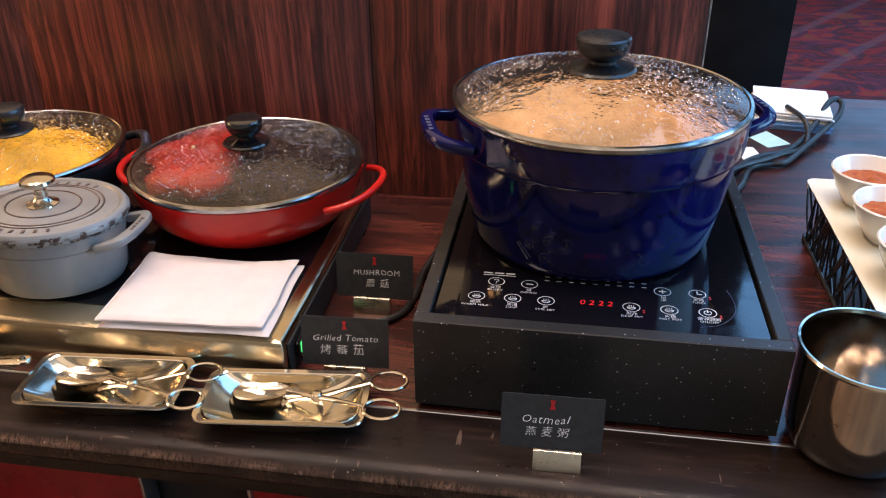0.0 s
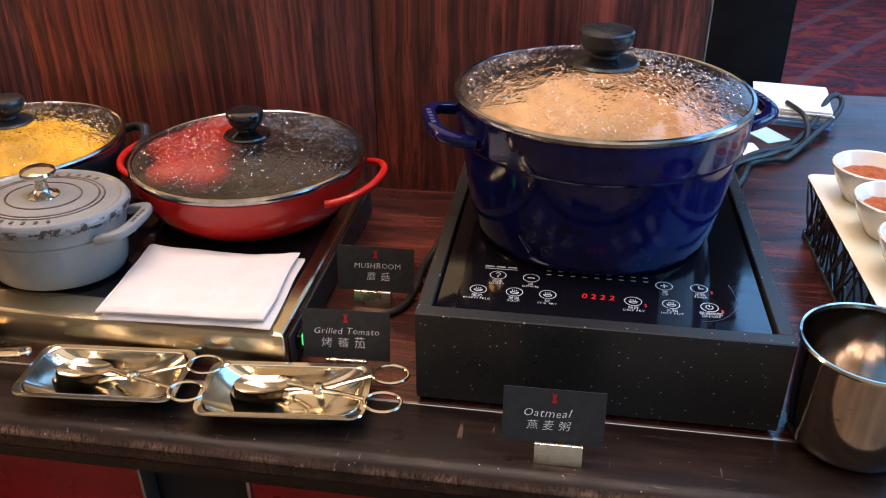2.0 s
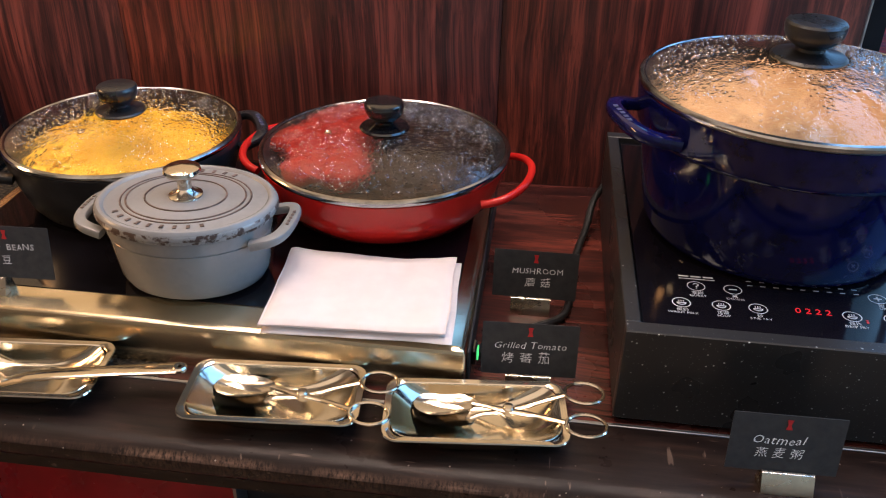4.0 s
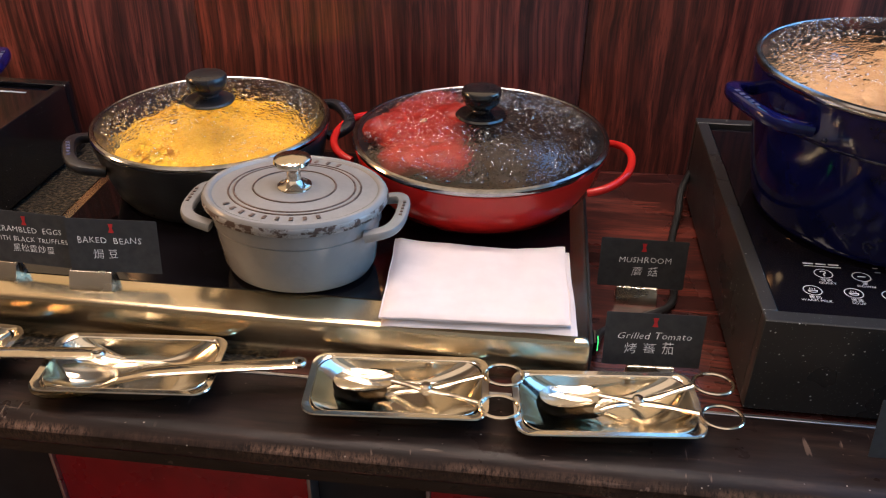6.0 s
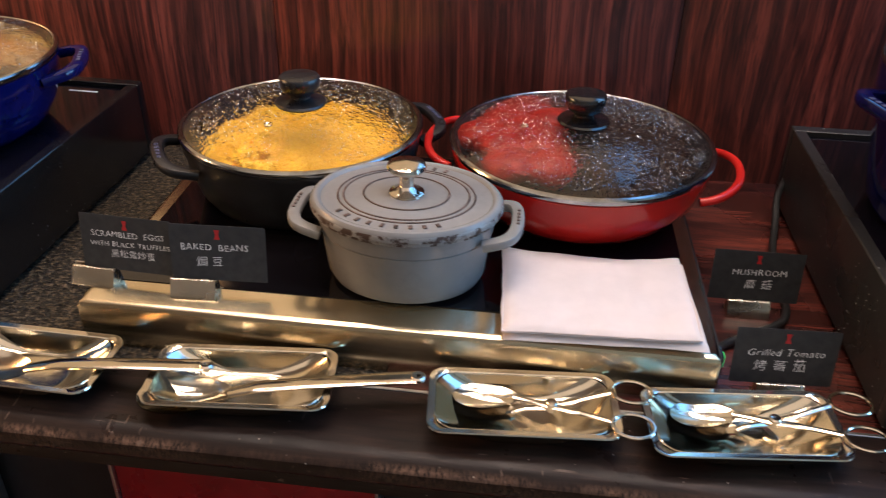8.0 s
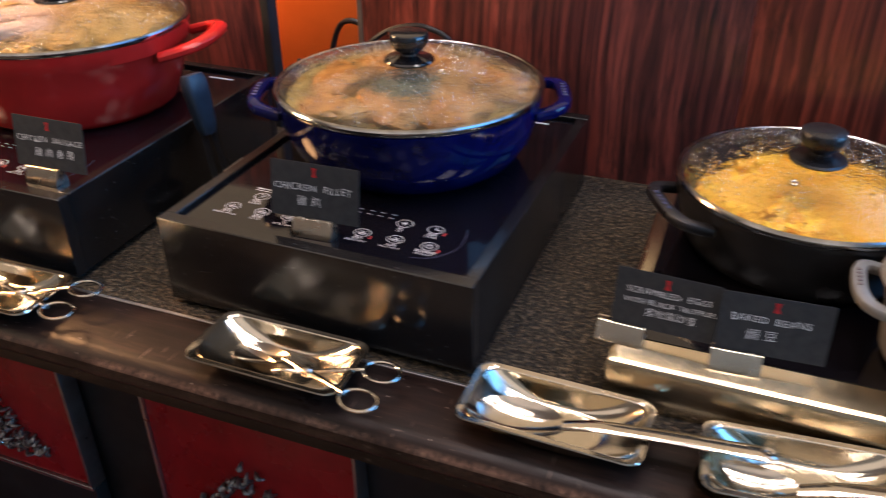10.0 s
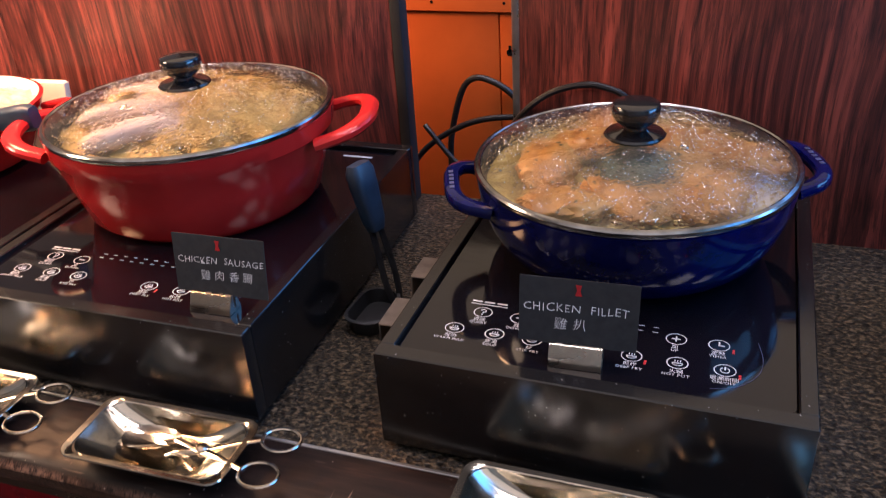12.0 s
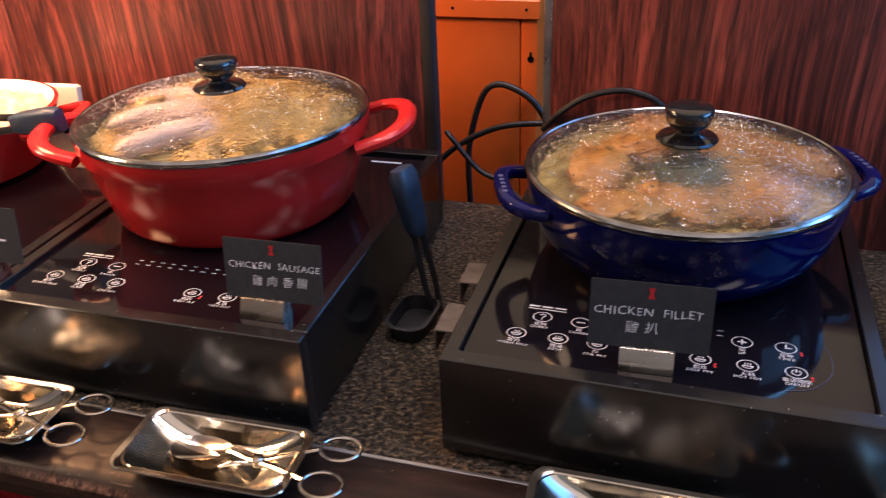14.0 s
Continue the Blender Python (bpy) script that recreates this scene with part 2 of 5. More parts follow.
def lid_glass(name, haze):
    """Wet, steamed glass: it bends what lies behind, shines, and holds runs of water."""
    a = Mat(name)
    w = a.coords()
    runs = a.noise(w, 72, 4, 0.6, 1.2)
    beads = a.ramp(a.voronoi(w, 190), [(0.0, 1.0), (0.45, 0.0)])
    zone = a.ramp(a.noise(w, 12, 3), [(0.42, 0.10), (0.55, 1.0)])
    h = a.math("MULTIPLY", zone, a.math("ADD", a.math("MULTIPLY", beads, 0.5), runs))
    nrm = a.bump(h, 1.0, 0.0042, to=False)
    refr = a.node("ShaderNodeBsdfRefraction", {"Normal": nrm}, Roughness=0.0, IOR=1.2)
    refr.inputs["Color"].default_value = (0.80, 0.81, 0.81, 1)
    calm = a.bump(h, 0.24, 0.0020, to=False)
    gloss = a.node("ShaderNodeBsdfGlossy", {"Normal": calm}, Roughness=0.03)
    fog = a.node("ShaderNodeBsdfDiffuse", {"Normal": nrm})
    fog.inputs["Color"].default_value = (0.44, 0.41, 0.38, 1)
    fres = a.node("ShaderNodeFresnel", {"Normal": calm}, IOR=1.55)
    wet = a.node("ShaderNodeMixShader", {1: refr.outputs[0], 2: fog.outputs[0]})
    a.t.links.new(a.ramp(a.math("MULTIPLY", zone, a.noise(w, 60, 4)), [(0.20, 0.01), (0.55, haze)]), wet.inputs[0])
    both = a.node("ShaderNodeMixShader", {0: fres.outputs[0], 1: wet.outputs[0], 2: gloss.outputs[0]})
    a.t.links.new(both.outputs[0], a.out.inputs["Surface"])
    return a.m


def water():
    a = Mat("water_beads")
    refr = a.node("ShaderNodeBsdfRefraction", Roughness=0.0, IOR=1.33)
    gloss = a.node("ShaderNodeBsdfGlossy", Roughness=0.05)
    fres = a.node("ShaderNodeFresnel", IOR=1.5)
    share = a.math("MAXIMUM", fres.outputs[0], 0.15)
    both = a.node("ShaderNodeMixShader", {0: share, 1: refr.outputs[0], 2: gloss.outputs[0]})
    a.t.links.new(both.outputs[0], a.out.inputs["Surface"])
    return a.m


def food(name, stops, scale, rough=0.4, bump=0.5, bscale=160, sss=0.0, shine=0.5):
    a = Mat(name)
    w = a.coords()
    c = a.ramp(a.noise(w, scale, 6, 0.6, 0.3), stops)
    a.set(Base_Color=c, Roughness=rough, Subsurface_Weight=sss, Subsurface_Scale=0.004, Specular_IOR_Level=shine)
    a.bump(a.noise(w, bscale, 5, 0.65), bump, 0.002)
    return a.m


def carpet():
    a = Mat("patterned_carpet")
    w = a.coords(1, 1, 1, (0, 0, 0.6))
    blot = a.noise(a.coords(0.7, 1.5, 1, (0, 0, 0.6)), 2.6, 3, 0.55, 1.6)
    fleck = a.noise(w, 70, 3, 0.7)
    c = a.ramp(blot, [(0.30, (0.035, 0.003, 0.004)), (0.42, (0.30, 0.008, 0.007)), (0.50, (0.060, 0.006, 0.007)), (0.56, (0.110, 0.012, 0.032)), (0.62, (0.36, 0.014, 0.008)), (0.72, (0.16, 0.055, 0.018))])
    c = a.mix(a.ramp(fleck, [(0.45, 0.0), (0.62, 0.5)]), c, (0.020, 0.005, 0.008))
    n = a.t.nodes.new("ShaderNodeTexWave")
    a.t.links.new(w, n.inputs["Vector"])
    n.inputs["Scale"].default_value, n.inputs["Distortion"].default_value = 0.7, 0.6
    c = a.mix(a.ramp(n.outputs["Fac"], [(0.93, 0.0), (0.97, 0.5)]), c, (0.16, 0.06, 0.07))
    a.set(Base_Color=c, Roughness=0.95)
    a.bump(a.noise(w, 260, 3), 0.6, 0.004)
    return a.m


GLASS_TOP = hob_glass()
LID = lid_glass("wet_lid_glass", 0.012)
HAZY_LID = lid_glass("steamed_lid_glass", 0.06)
WATER = water()
CARPET = carpet()
BLUE = enamel("blue_enamel", (0.0026, 0.0036, 0.030), (0.0036, 0.0052, 0.072), 0.055, 0.6)
RED = enamel("red_enamel", (0.36, 0.010, 0.008), (0.52, 0.020, 0.014), 0.15)
GREY = enamel("grey_enamel", (0.170, 0.166, 0.158), (0.235, 0.228, 0.214), 0.20, 0.12)
IRON = simple("black_cast_iron", (0.014, 0.014, 0.016), 0.30, 0.0, 0.3, 30, 0.35, 260)
CHIPPED = simple("chipped_brown_rim", (0.085, 0.050, 0.036), 0.5, 0.0, 0.45, 90, 0.4, 240)


def chipped_edge():
    """Grey enamel worn through to brown iron in patches along an edge."""
    a = Mat("chipped_grey_edge")
    w = a.coords()
    worn = a.ramp(a.noise(w, 70, 5, 0.65), [(0.44, 1.0), (0.52, 0.0)])
    a.set(Base_Color=a.mix(worn, (0.26, 0.25, 0.235), (0.050, 0.026, 0.018)), Roughness=a.ramp(worn, [(0.0, 0.25), (1.0, 0.6)]))
    a.bump(worn, 0.5, -0.0008)
    return a.m


CHIP_EDGE = chipped_edge()
STEEL = brushed("brushed_steel", (0.68, 0.57, 0.39), 0.15)
MIRROR = dented_steel()
CHROME = simple("bright_steel", (0.64, 0.58, 0.49), 0.14, 1.0, 0.05, 60, 0.03, 200)
RIM = simple("lid_rim_steel", (0.42, 0.42, 0.42), 0.16, 1.0, 0.2, 60, 0.03, 200)
SATIN = simple("satin_steel_holder", (0.70, 0.62, 0.50), 0.26, 1.0, 0.08, 50, 0.05, 300)
JUG_STEEL = brushed("dented_jug_steel", (0.52, 0.47, 0.42), 0.08, (1, 1, 0.1))
PLASTIC = simple("black_phenolic", (0.008, 0.008, 0.009), 0.13, 0.0, 0.2, 60, 0.04, 200, 0.4)
RUBBER = simple("black_rubber", (0.010, 0.010, 0.011), 0.42, 0.0, 0.2, 80, 0.1, 400)
SILICONE = simple("slate_blue_silicone", (0.018, 0.034, 0.062), 0.38, 0.0, 0.15, 60, 0.08, 400)
CARD = simple("black_card", (0.022, 0.023, 0.025), 0.62, 0.0, 0.12, 120, 0.15, 900)
INK = simple("white_marker", (0.93, 0.92, 0.90), 0.6, 0.0, 0.15, 200, 0)
RED_INK = simple("red_print", (0.42, 0.012, 0.014), 0.5, 0.0, 0.1, 200, 0)
MARK = simple("worn_raised_mark", (0.055, 0.058, 0.11), 0.4, 0.0, 0.3, 200, 0)
PRINT = simple("pale_print", (0.50, 0.50, 0.51), 0.4, 0.0, 0.1, 200, 0)
CLOTH = simple("white_cotton", (0.64, 0.545, 0.50), 0.88, 0.0, 0.03, 40, 0.35, 1500, 0.0, 0.0006)
PAPER = simple("white_paper", (0.78, 0.78, 0.77), 0.7, 0.0, 0.03, 60, 0.1, 300)
NOTE = simple("pale_blue_note", (0.42, 0.66, 0.66), 0.7, 0.0, 0.04, 60, 0.05, 300)
ORANGE = simple("orange_painted_steel", (0.62, 0.125, 0.012), 0.38, 0.0, 0.10, 6, 0.10, 240)
BLACK = simple("deep_black_paint", (0.005, 0.005, 0.006), 0.7, 0.0, 0.25, 12, 0.05, 200)
BLACK.node_tree.nodes["Principled BSDF"].inputs["Specular IOR Level"].default_value = 0.12
BLUE_PAPER = simple("blue_paper", (0.15, 0.33, 0.62), 0.7, 0.0, 0.04, 60, 0.05, 300)
BRACKET = simple("dull_dark_metal", (0.085, 0.075, 0.065), 0.45, 0.3, 0.2, 60, 0.1, 300)
DARK = simple("matt_black_panel", (0.008, 0.008, 0.009), 0.6, 0.0, 0.25, 12, 0.05, 200)
ALU = simple("aluminium_trim", (0.50, 0.50, 0.50), 0.32, 1.0, 0.1, 40, 0.04, 300)
LACQUER = simple("red_lacquer", (0.30, 0.010, 0.012), 0.26, 0.0, 0.14, 12, 0.06, 120)
PEWTER = simple("dark_pewter", (0.34, 0.33, 0.33), 0.34, 0.9, 0.4, 140, 0.4, 240)
CERAMIC = simple("white_glazed_ceramic", (0.80, 0.77, 0.71), 0.16, 0.0, 0.03, 20, 0.03, 120, 0.3)
CREAM = simple("cream_tray", (0.74, 0.66, 0.50), 0.35, 0.0, 0.06, 20, 0.05, 200)
AISLE = simple("brown_aisle_floor", (0.20, 0.125, 0.07), 0.5, 0.0, 0.35, 2.2, 0.1, 120)
FAR_WALL = simple("dark_far_wall", (0.085, 0.060, 0.045), 0.7, 0.0, 0.3, 1.5, 0.1, 120)
PLASTER = simple("plain_wall_paint", (0.60, 0.47, 0.33), 0.8, 0.0, 0.08, 3, 0.1, 120)
CEILING = simple("ceiling_paint", (0.70, 0.58, 0.42), 0.85, 0.0, 0.05, 2, 0.05, 100)
EGG = food("scrambled_egg", [(0.28, (0.56, 0.22, 0.004)), (0.48, (0.88, 0.46, 0.008)), (0.66, (0.94, 0.62, 0.04)), (0.80, (0.24, 0.19, 0.08))], 85, 0.36, 0.5, 170, 0.1)
OATS = food("oat_porridge", [(0.3, (0.44, 0.20, 0.065)), (0.55, (0.66, 0.35, 0.14)), (0.75, (0.74, 0.47, 0.24))], 60, 0.45, 0.5, 200)
MUSHROOM = food("fried_mushroom", [(0.3, (0.006, 0.0035, 0.0025)), (0.54, (0.024, 0.011, 0.006)), (0.76, (0.13, 0.058, 0.022))], 60, 0.45, 0.4, 150, 0.0, 0.15)
TOMATO = food("grilled_tomato", [(0.3, (0.20, 0.008, 0.004)), (0.6, (0.36, 0.020, 0.009)), (0.8, (0.44, 0.075, 0.02))], 40, 0.38, 0.3, 120, 0.0, 0.25)
SAUSAGE = food("pale_chicken_sausage", [(0.3, (0.33, 0.25, 0.20)), (0.6, (0.48, 0.38, 0.31)), (0.8, (0.52, 0.36, 0.22))], 22, 0.3, 0.2, 120, 0.1)
CABBAGE = food("stewed_onion", [(0.3, (0.10, 0.055, 0.010)), (0.52, (0.38, 0.25, 0.060)), (0.75, (0.60, 0.47, 0.20))], 50, 0.3, 0.6, 120)
FILLET = food("roast_chicken_fillet", [(0.25, (0.10, 0.040, 0.008)), (0.5, (0.34, 0.155, 0.022)), (0.75, (0.46, 0.28, 0.09))], 30, 0.36, 0.5, 150)
HERB = food("dark_herbs", [(0.3, (0.012, 0.014, 0.008)), (0.7, (0.05, 0.07, 0.03))], 90, 0.4, 0.5, 200)
CHILI = food("chili_paste", [(0.3, (0.26, 0.045, 0.008)), (0.6, (0.44, 0.10, 0.016)), (0.8, (0.22, 0.03, 0.008))], 80, 0.75, 0.8, 260)
RICE = food("pale_fried_rice", [(0.3, (0.40, 0.33, 0.17)), (0.7, (0.62, 0.56, 0.38))], 90, 0.4, 0.7, 240)


def glow(name, colour, strength):
    a = Mat(name)
    a.set(Base_Color=(0.02, 0.0, 0.0), Emission_Color=colour, Emission_Strength=strength)
    return a.m


LED_RED = glow("red_led", (1.0, 0.02, 0.03), 0.75)
LED_GREEN = glow("green_led", (0.05, 1.0, 0.25), 1.0)

# ---- mesh helpers ----


def mesh_of(name, bm, material, angle=35):
    me = bpy.data.meshes.new(name)
    bm.normal_update()
    bm.to_mesh(me)
    bm.free()
    me.materials.append(material)
    me.polygons.foreach_set("use_smooth", [True] * len(me.polygons))
    me.set_sharp_from_angle(angle=radians(angle))
    return me


def part(name, bm, material, parent, label="", angle=35):
    ob = new(name, mesh_of(name, bm, material, angle))
    ob.parent = parent
    return tagged(ob, label)


def thing(name, m, label, category, group=""):
    """An empty at a thing's base, for its parts to hang from."""
    ob = new(name)
    ob.empty_display_size = 0.02
    ob.matrix_world = m
    return tagged(ob, label, category, group)


def solo(name, bm, material, m, label, category, group="", kind="", angle=35):
    """A thing of one single mesh."""
    ob = new(name, mesh_of(name, bm, material, angle))
    ob.matrix_world = m
    return tagged(ob, label, category, group, kind)


def structure(name, bm, material, angle=35):
    return tagged(new(name, mesh_of(name, bm, material, angle)), kind="structure")


def loft(loops, closed=True, cap0=True, cap1=True, bm=None):
    """Skin between rings of equal count."""
    bm = bm or bmesh.new()
    rings = [[bm.verts.new(p) for p in ring] for ring in loops]
    n = len(rings[0])
    for a, b in zip(rings, rings[1:]):
        for i in range(n if closed else n - 1):
            j = (i + 1) % n
            bm.faces.new((a[i], a[j], b[j], b[i]))
    if cap0:
        bm.faces.new(rings[0][::-1])
    if cap1:
        bm.faces.new(rings[-1])
    return bm


def rr(w, d, r, z, n=5, cx=0.0, cy=0.0):
    """A rounded rectangle at height z."""
    pts = []
    r = max(min(r, w / 2 - 1e-5, d / 2 - 1e-5), 1e-5)
    for k, (sx, sy) in enumerate(((1, 1), (-1, 1), (-1, -1), (1, -1))):
        for i in range(n + 1):
            a = math.pi / 2 * (k + i / n)
            pts.append((cx + sx * (w / 2 - r) + r * math.cos(a), cy + sy * (d / 2 - r) + r * math.sin(a), z))
    return pts


def box(x0, x1, y0, y1, z0, z1, b=0.001, bm=None):
    """A block with bevelled edges."""
    w, d, cx, cy = x1 - x0, y1 - y0, (x0 + x1) / 2, (y0 + y1) / 2
    b = min(b, w / 3, d / 3, (z1 - z0) / 3)
    return loft([rr(w - 2 * b, d - 2 * b, b * 0.5, z0, 2, cx, cy), rr(w, d, b, z0 + b, 2, cx, cy), rr(w, d, b, z1 - b, 2, cx, cy), rr(w - 2 * b, d - 2 * b, b * 0.5, z1, 2, cx, cy)], bm=bm)


def lathe(profile, n=72, sx=1.0, sy=1.0, bm=None, cx=0.0, cy=0.0, z=0.0):
    """Turn (radius, height) pairs round the upright axis; a radius of 0 closes an end."""
    loops = []
    for r, h in profile:
        r = max(r, 1e-5)
        loops.append([(cx + sx * r * math.cos(2 * math.pi * i / n), cy + sy * r * math.sin(2 * math.pi * i / n), z + h) for i in range(n)])
    bm = loft(loops, cap0=profile[0][0] == 0, cap1=profile[-1][0] == 0, bm=bm)
    return bm


def flat(c, sq):
    return math.copysign(abs(c) ** sq, c)


def sweep(path, rx, ry=None, closed=False, n=10, bm=None, caps=True, up=None, sq=1.0):
    """A bar of oval section along a path; rx may be a list, one for each point."""
    pts = [Vector(p) for p in path]
    count = len(pts)
    rxs = rx if isinstance(rx, (list, tuple)) else [rx] * count
    rys = ry if isinstance(ry, (list, tuple)) else [ry if ry else 0] * count
    loops = []
    side = None
    for i, p in enumerate(pts):
        if closed:
            t = pts[(i + 1) % count] - pts[i - 1]
        else:
            t = pts[min(i + 1, count - 1)] - pts[max(i - 1, 0)]
        t.normalize()
        ref = Vector(up) if up else (Vector((0, 0, 1)) if side is None else None)
        if ref is not None:
            if abs(t.dot(ref)) > 0.97 and not up:
                ref = Vector((0, 1, 0))
            side = t.cross(ref).normalized()
        else:
            side = (side - t * side.dot(t)).normalized()
        v = side.cross(t).normalized()
        a, b = rxs[i], rys[i] or rxs[i]
        loops.append([p + side * (a * flat(math.cos(2 * math.pi * (k + 0.5) / n), sq)) + v * (b * flat(math.sin(2 * math.pi * (k + 0.5) / n), sq)) for k in range(n)])
    if closed:
        loops.append(loops[0])
        bm2 = loft([[tuple(q) for q in lp] for lp in loops], cap0=False, cap1=False, bm=bm)
        bmesh.ops.remove_doubles(bm2, verts=bm2.verts, dist=1e-6)
        return bm2
    return loft([[tuple(q) for q in lp] for lp in loops], cap0=caps, cap1=caps, bm=bm)


def smooth_path(pts, steps=6, closed=False):
    """A Catmull-Rom curve through pts."""
    p = [Vector(q) for q in pts]
    n = len(p)
    out = []
    for i in range(n if closed else n - 1):
        g = (lambda k: p[k % n]) if closed else (lambda k: p[min(max(k, 0), n - 1)])
        a, b, c, d = g(i - 1), g(i), g(i + 1), g(i + 2)
        for s in range(steps):
            t = s / steps
            out.append(0.5 * (2 * b + (c - a) * t + (2 * a - 5 * b + 4 * c - d) * t * t + (3 * b - a - 3 * c + d) * t ** 3))
    if not closed:
        out.append(p[-1])
    return out


def writing(text, size, shear=0.0, spacing=1.0, align="CENTER", depth=0.0, thin=0.0):
    """A bmesh of flat lettering in Blender's own font, in the xy plane, round the origin."""
    cu = bpy.data.curves.new("lettering", "FONT")
    cu.body, cu.size, cu.shear, cu.space_character, cu.align_x, cu.align_y = text, size, shear, spacing, align, "CENTER"
    cu.resolution_u, cu.extrude, cu.offset = 2, depth, -size * thin
    ob = new("lettering", cu)
    bpy.context.view_layer.update()
    me = bpy.data.meshes.new_from_object(ob.evaluated_get(bpy.context.evaluated_depsgraph_get()))
    bm = bmesh.new()
    bm.from_mesh(me)
    bpy.data.objects.remove(ob)
    bpy.data.meshes.remove(me)
    return bm


def moved(bm, m):
    bmesh.ops.transform(bm, matrix=m, verts=bm.verts)
    return bm


def joined(*bms):
    out = bms[0]
    for b in bms[1:]:
        me = bpy.data.meshes.new("join")
        b.to_mesh(me)
        b.free()
        out.from_mesh(me)
        bpy.data.meshes.remove(me)
    return out


def lump(r, seed, amount=0.25, scale=1.6, sub=3, squash=(1, 1, 1)):
    """An uneven ball for food."""
    bm = bmesh.new()
    bmesh.ops.create_icosphere(bm, subdivisions=sub, radius=1)
    for v in bm.verts:
        n = v.co.normalized()
        k = 1 + amount * noise.fractal(n * scale + Vector((seed * 7.1, seed * 3.3, seed)), 1.0, 2.0, 3)
        v.co = Vector((n.x * squash[0], n.y * squash[1], n.z * squash[2])) * (r * k)
    return bm


def filling(r, depth, seed, scale=40.0, sx=1.0, sy=1.0, dome=0.0, rings=26, n=72):
    """A lumpy round surface of food, edge at r, height 0."""
    loops = []
    for k in range(rings):
        q = r * (1 - k / rings)
        ring = []
        for i in range(n):
            a = 2 * math.pi * i / n
            x, y = sx * q * math.cos(a), sy * q * math.sin(a)
            h = depth * noise.fractal(Vector((x * scale, y * scale, seed)), 0.9, 2.1, 4) + dome * (1 - (q / r) ** 2)
            ring.append((x, y, h))
        loops.append(ring)
    return loft(loops, cap0=False, cap1=True)


# ---- the large structure ----
WALL_Y, COUNTER_Z, BOX_Z = 1.2535, 0.90, 1.0015

structure("floor", box(-6, 6, 0.62, 7, -0.1, 0, 0.001), CARPET)
structure("floor_aisle", box(-6, 6, -4, 0.619, -0.1, 0, 0.001), AISLE)
structure("ceiling", box(-6, 6, -4, 7, 4.6, 4.75, 0.001), CEILING)
structure("wall_south", box(-6, 6, -4.15, -4.0, 0, 4.6, 0.001), PLASTER)
structure("wall_west", box(-6.15, -6, -4, 7, 0, 4.6, 0.001), PLASTER)
structure("wall_north", box(-6, 6, 7, 7.15, 0, 4.6, 0.001), FAR_WALL)
structure("wall_east", box(6, 6.15, -4, 7, 0, 4.6, 0.001), PLASTER)

# veneered back panels in separate sheets, hairline joints between them
PANEL_TOP = 1.212
for n, (x0, x1) in enumerate(((-2.9, -1.9055), (-1.905, -1.300), (-1.140, -0.6405), (-0.640, -0.1405), (-0.140, 0.285))):
    structure("wall_panel_%d" % (n + 1), box(x0, x1, WALL_Y, WALL_Y + 0.020, 0.0, PANEL_TOP, 0.0012), WALL_WOOD)
structure("trim_1", box(-1.2998, -1.2860, WALL_Y - 0.001, WALL_Y + 0.022, 0.90, PANEL_TOP, 0.001), DARK)
structure("trim_2", box(-1.151, -1.141, WALL_Y + 0.008, WALL_Y + 0.03, 0.90, PANEL_TOP, 0.001), ALU)
structure("trim_3", box(0.2855, 0.2885, WALL_Y + 0.002, WALL_Y + 0.018, 0.90, PANEL_TOP, 0.0006), ALU)
# dark board added behind the gap to hide the floor and keep it black
structure("gap_blackout", box(-1.50, -1.00, 1.62, 1.64, 0.0, PANEL_TOP, 0.001), DARK)
# unseen bars added below the overhead panels to stripe their reflection
for n in range(5):
    structure("reflection_bar_%d" % (n + 1), box(1.30 + n * 1.05, 1.55 + n * 1.05, 1.75, 6.95, 4.32, 4.42, 0.002), DARK)
structure("column", box(0.30, 0.52, 1.80, 2.25, 0.0, 4.6, 0.004), BLACK)


def ledge():
    """The counter's front ledge: a long board with a rounded, worn nosing."""
    prof = [(0.786, 0.900), (0.720, 0.900), (0.708, 0.8975), (0.7015, 0.890), (0.7015, 0.879), (0.709, 0.868), (0.718, 0.863), (0.721, 0.855), (0.721, 0.842), (0.786, 0.842)]
    loops = []
    for i in range(91):
        x = -3.2 + 4.6 * i / 90
        wob = 0.0008 * noise.noise(Vector((x * 7, 0, 0)))
        loops.append([(x, y + (wob if y < 0.73 else 0), z) for y, z in prof])
    return loft(loops)


structure("counter_ledge", ledge(), LEDGE, 40)
structure("counter_edge_strip", box(-3.2, 1.4, 0.7865, 0.790, 0.870, 0.9012, 0.0006), ALU)
structure("counter_inlay", box(-0.42, 1.4, 0.7905, 1.2525, 0.862, 0.900, 0.001), INLAY_WOOD)
structure("counter_inlay_back", box(0.2905, 1.4, 1.2535, 1.765, 0.862, 0.900, 0.001), SHADED_INLAY)
structure("counter_mat", box(-3.2, -0.4205, 0.7905, 1.2525, 0.862, 0.900, 0.001), PEBBLE)
structure("gap_floor", box(-1.296, -1.151, 1.2530, 1.285, 0.862, 0.899, 0.001), PEBBLE)
structure("counter_underside", box(-3.2, 1.4, 0.74, 1.25, 0.826, 0.8415, 0.001), DARK)
structure("plinth_back", box(-3.2, 1.4, 1.075, 1.20, 0.0, 0.83, 0.002), DARK)


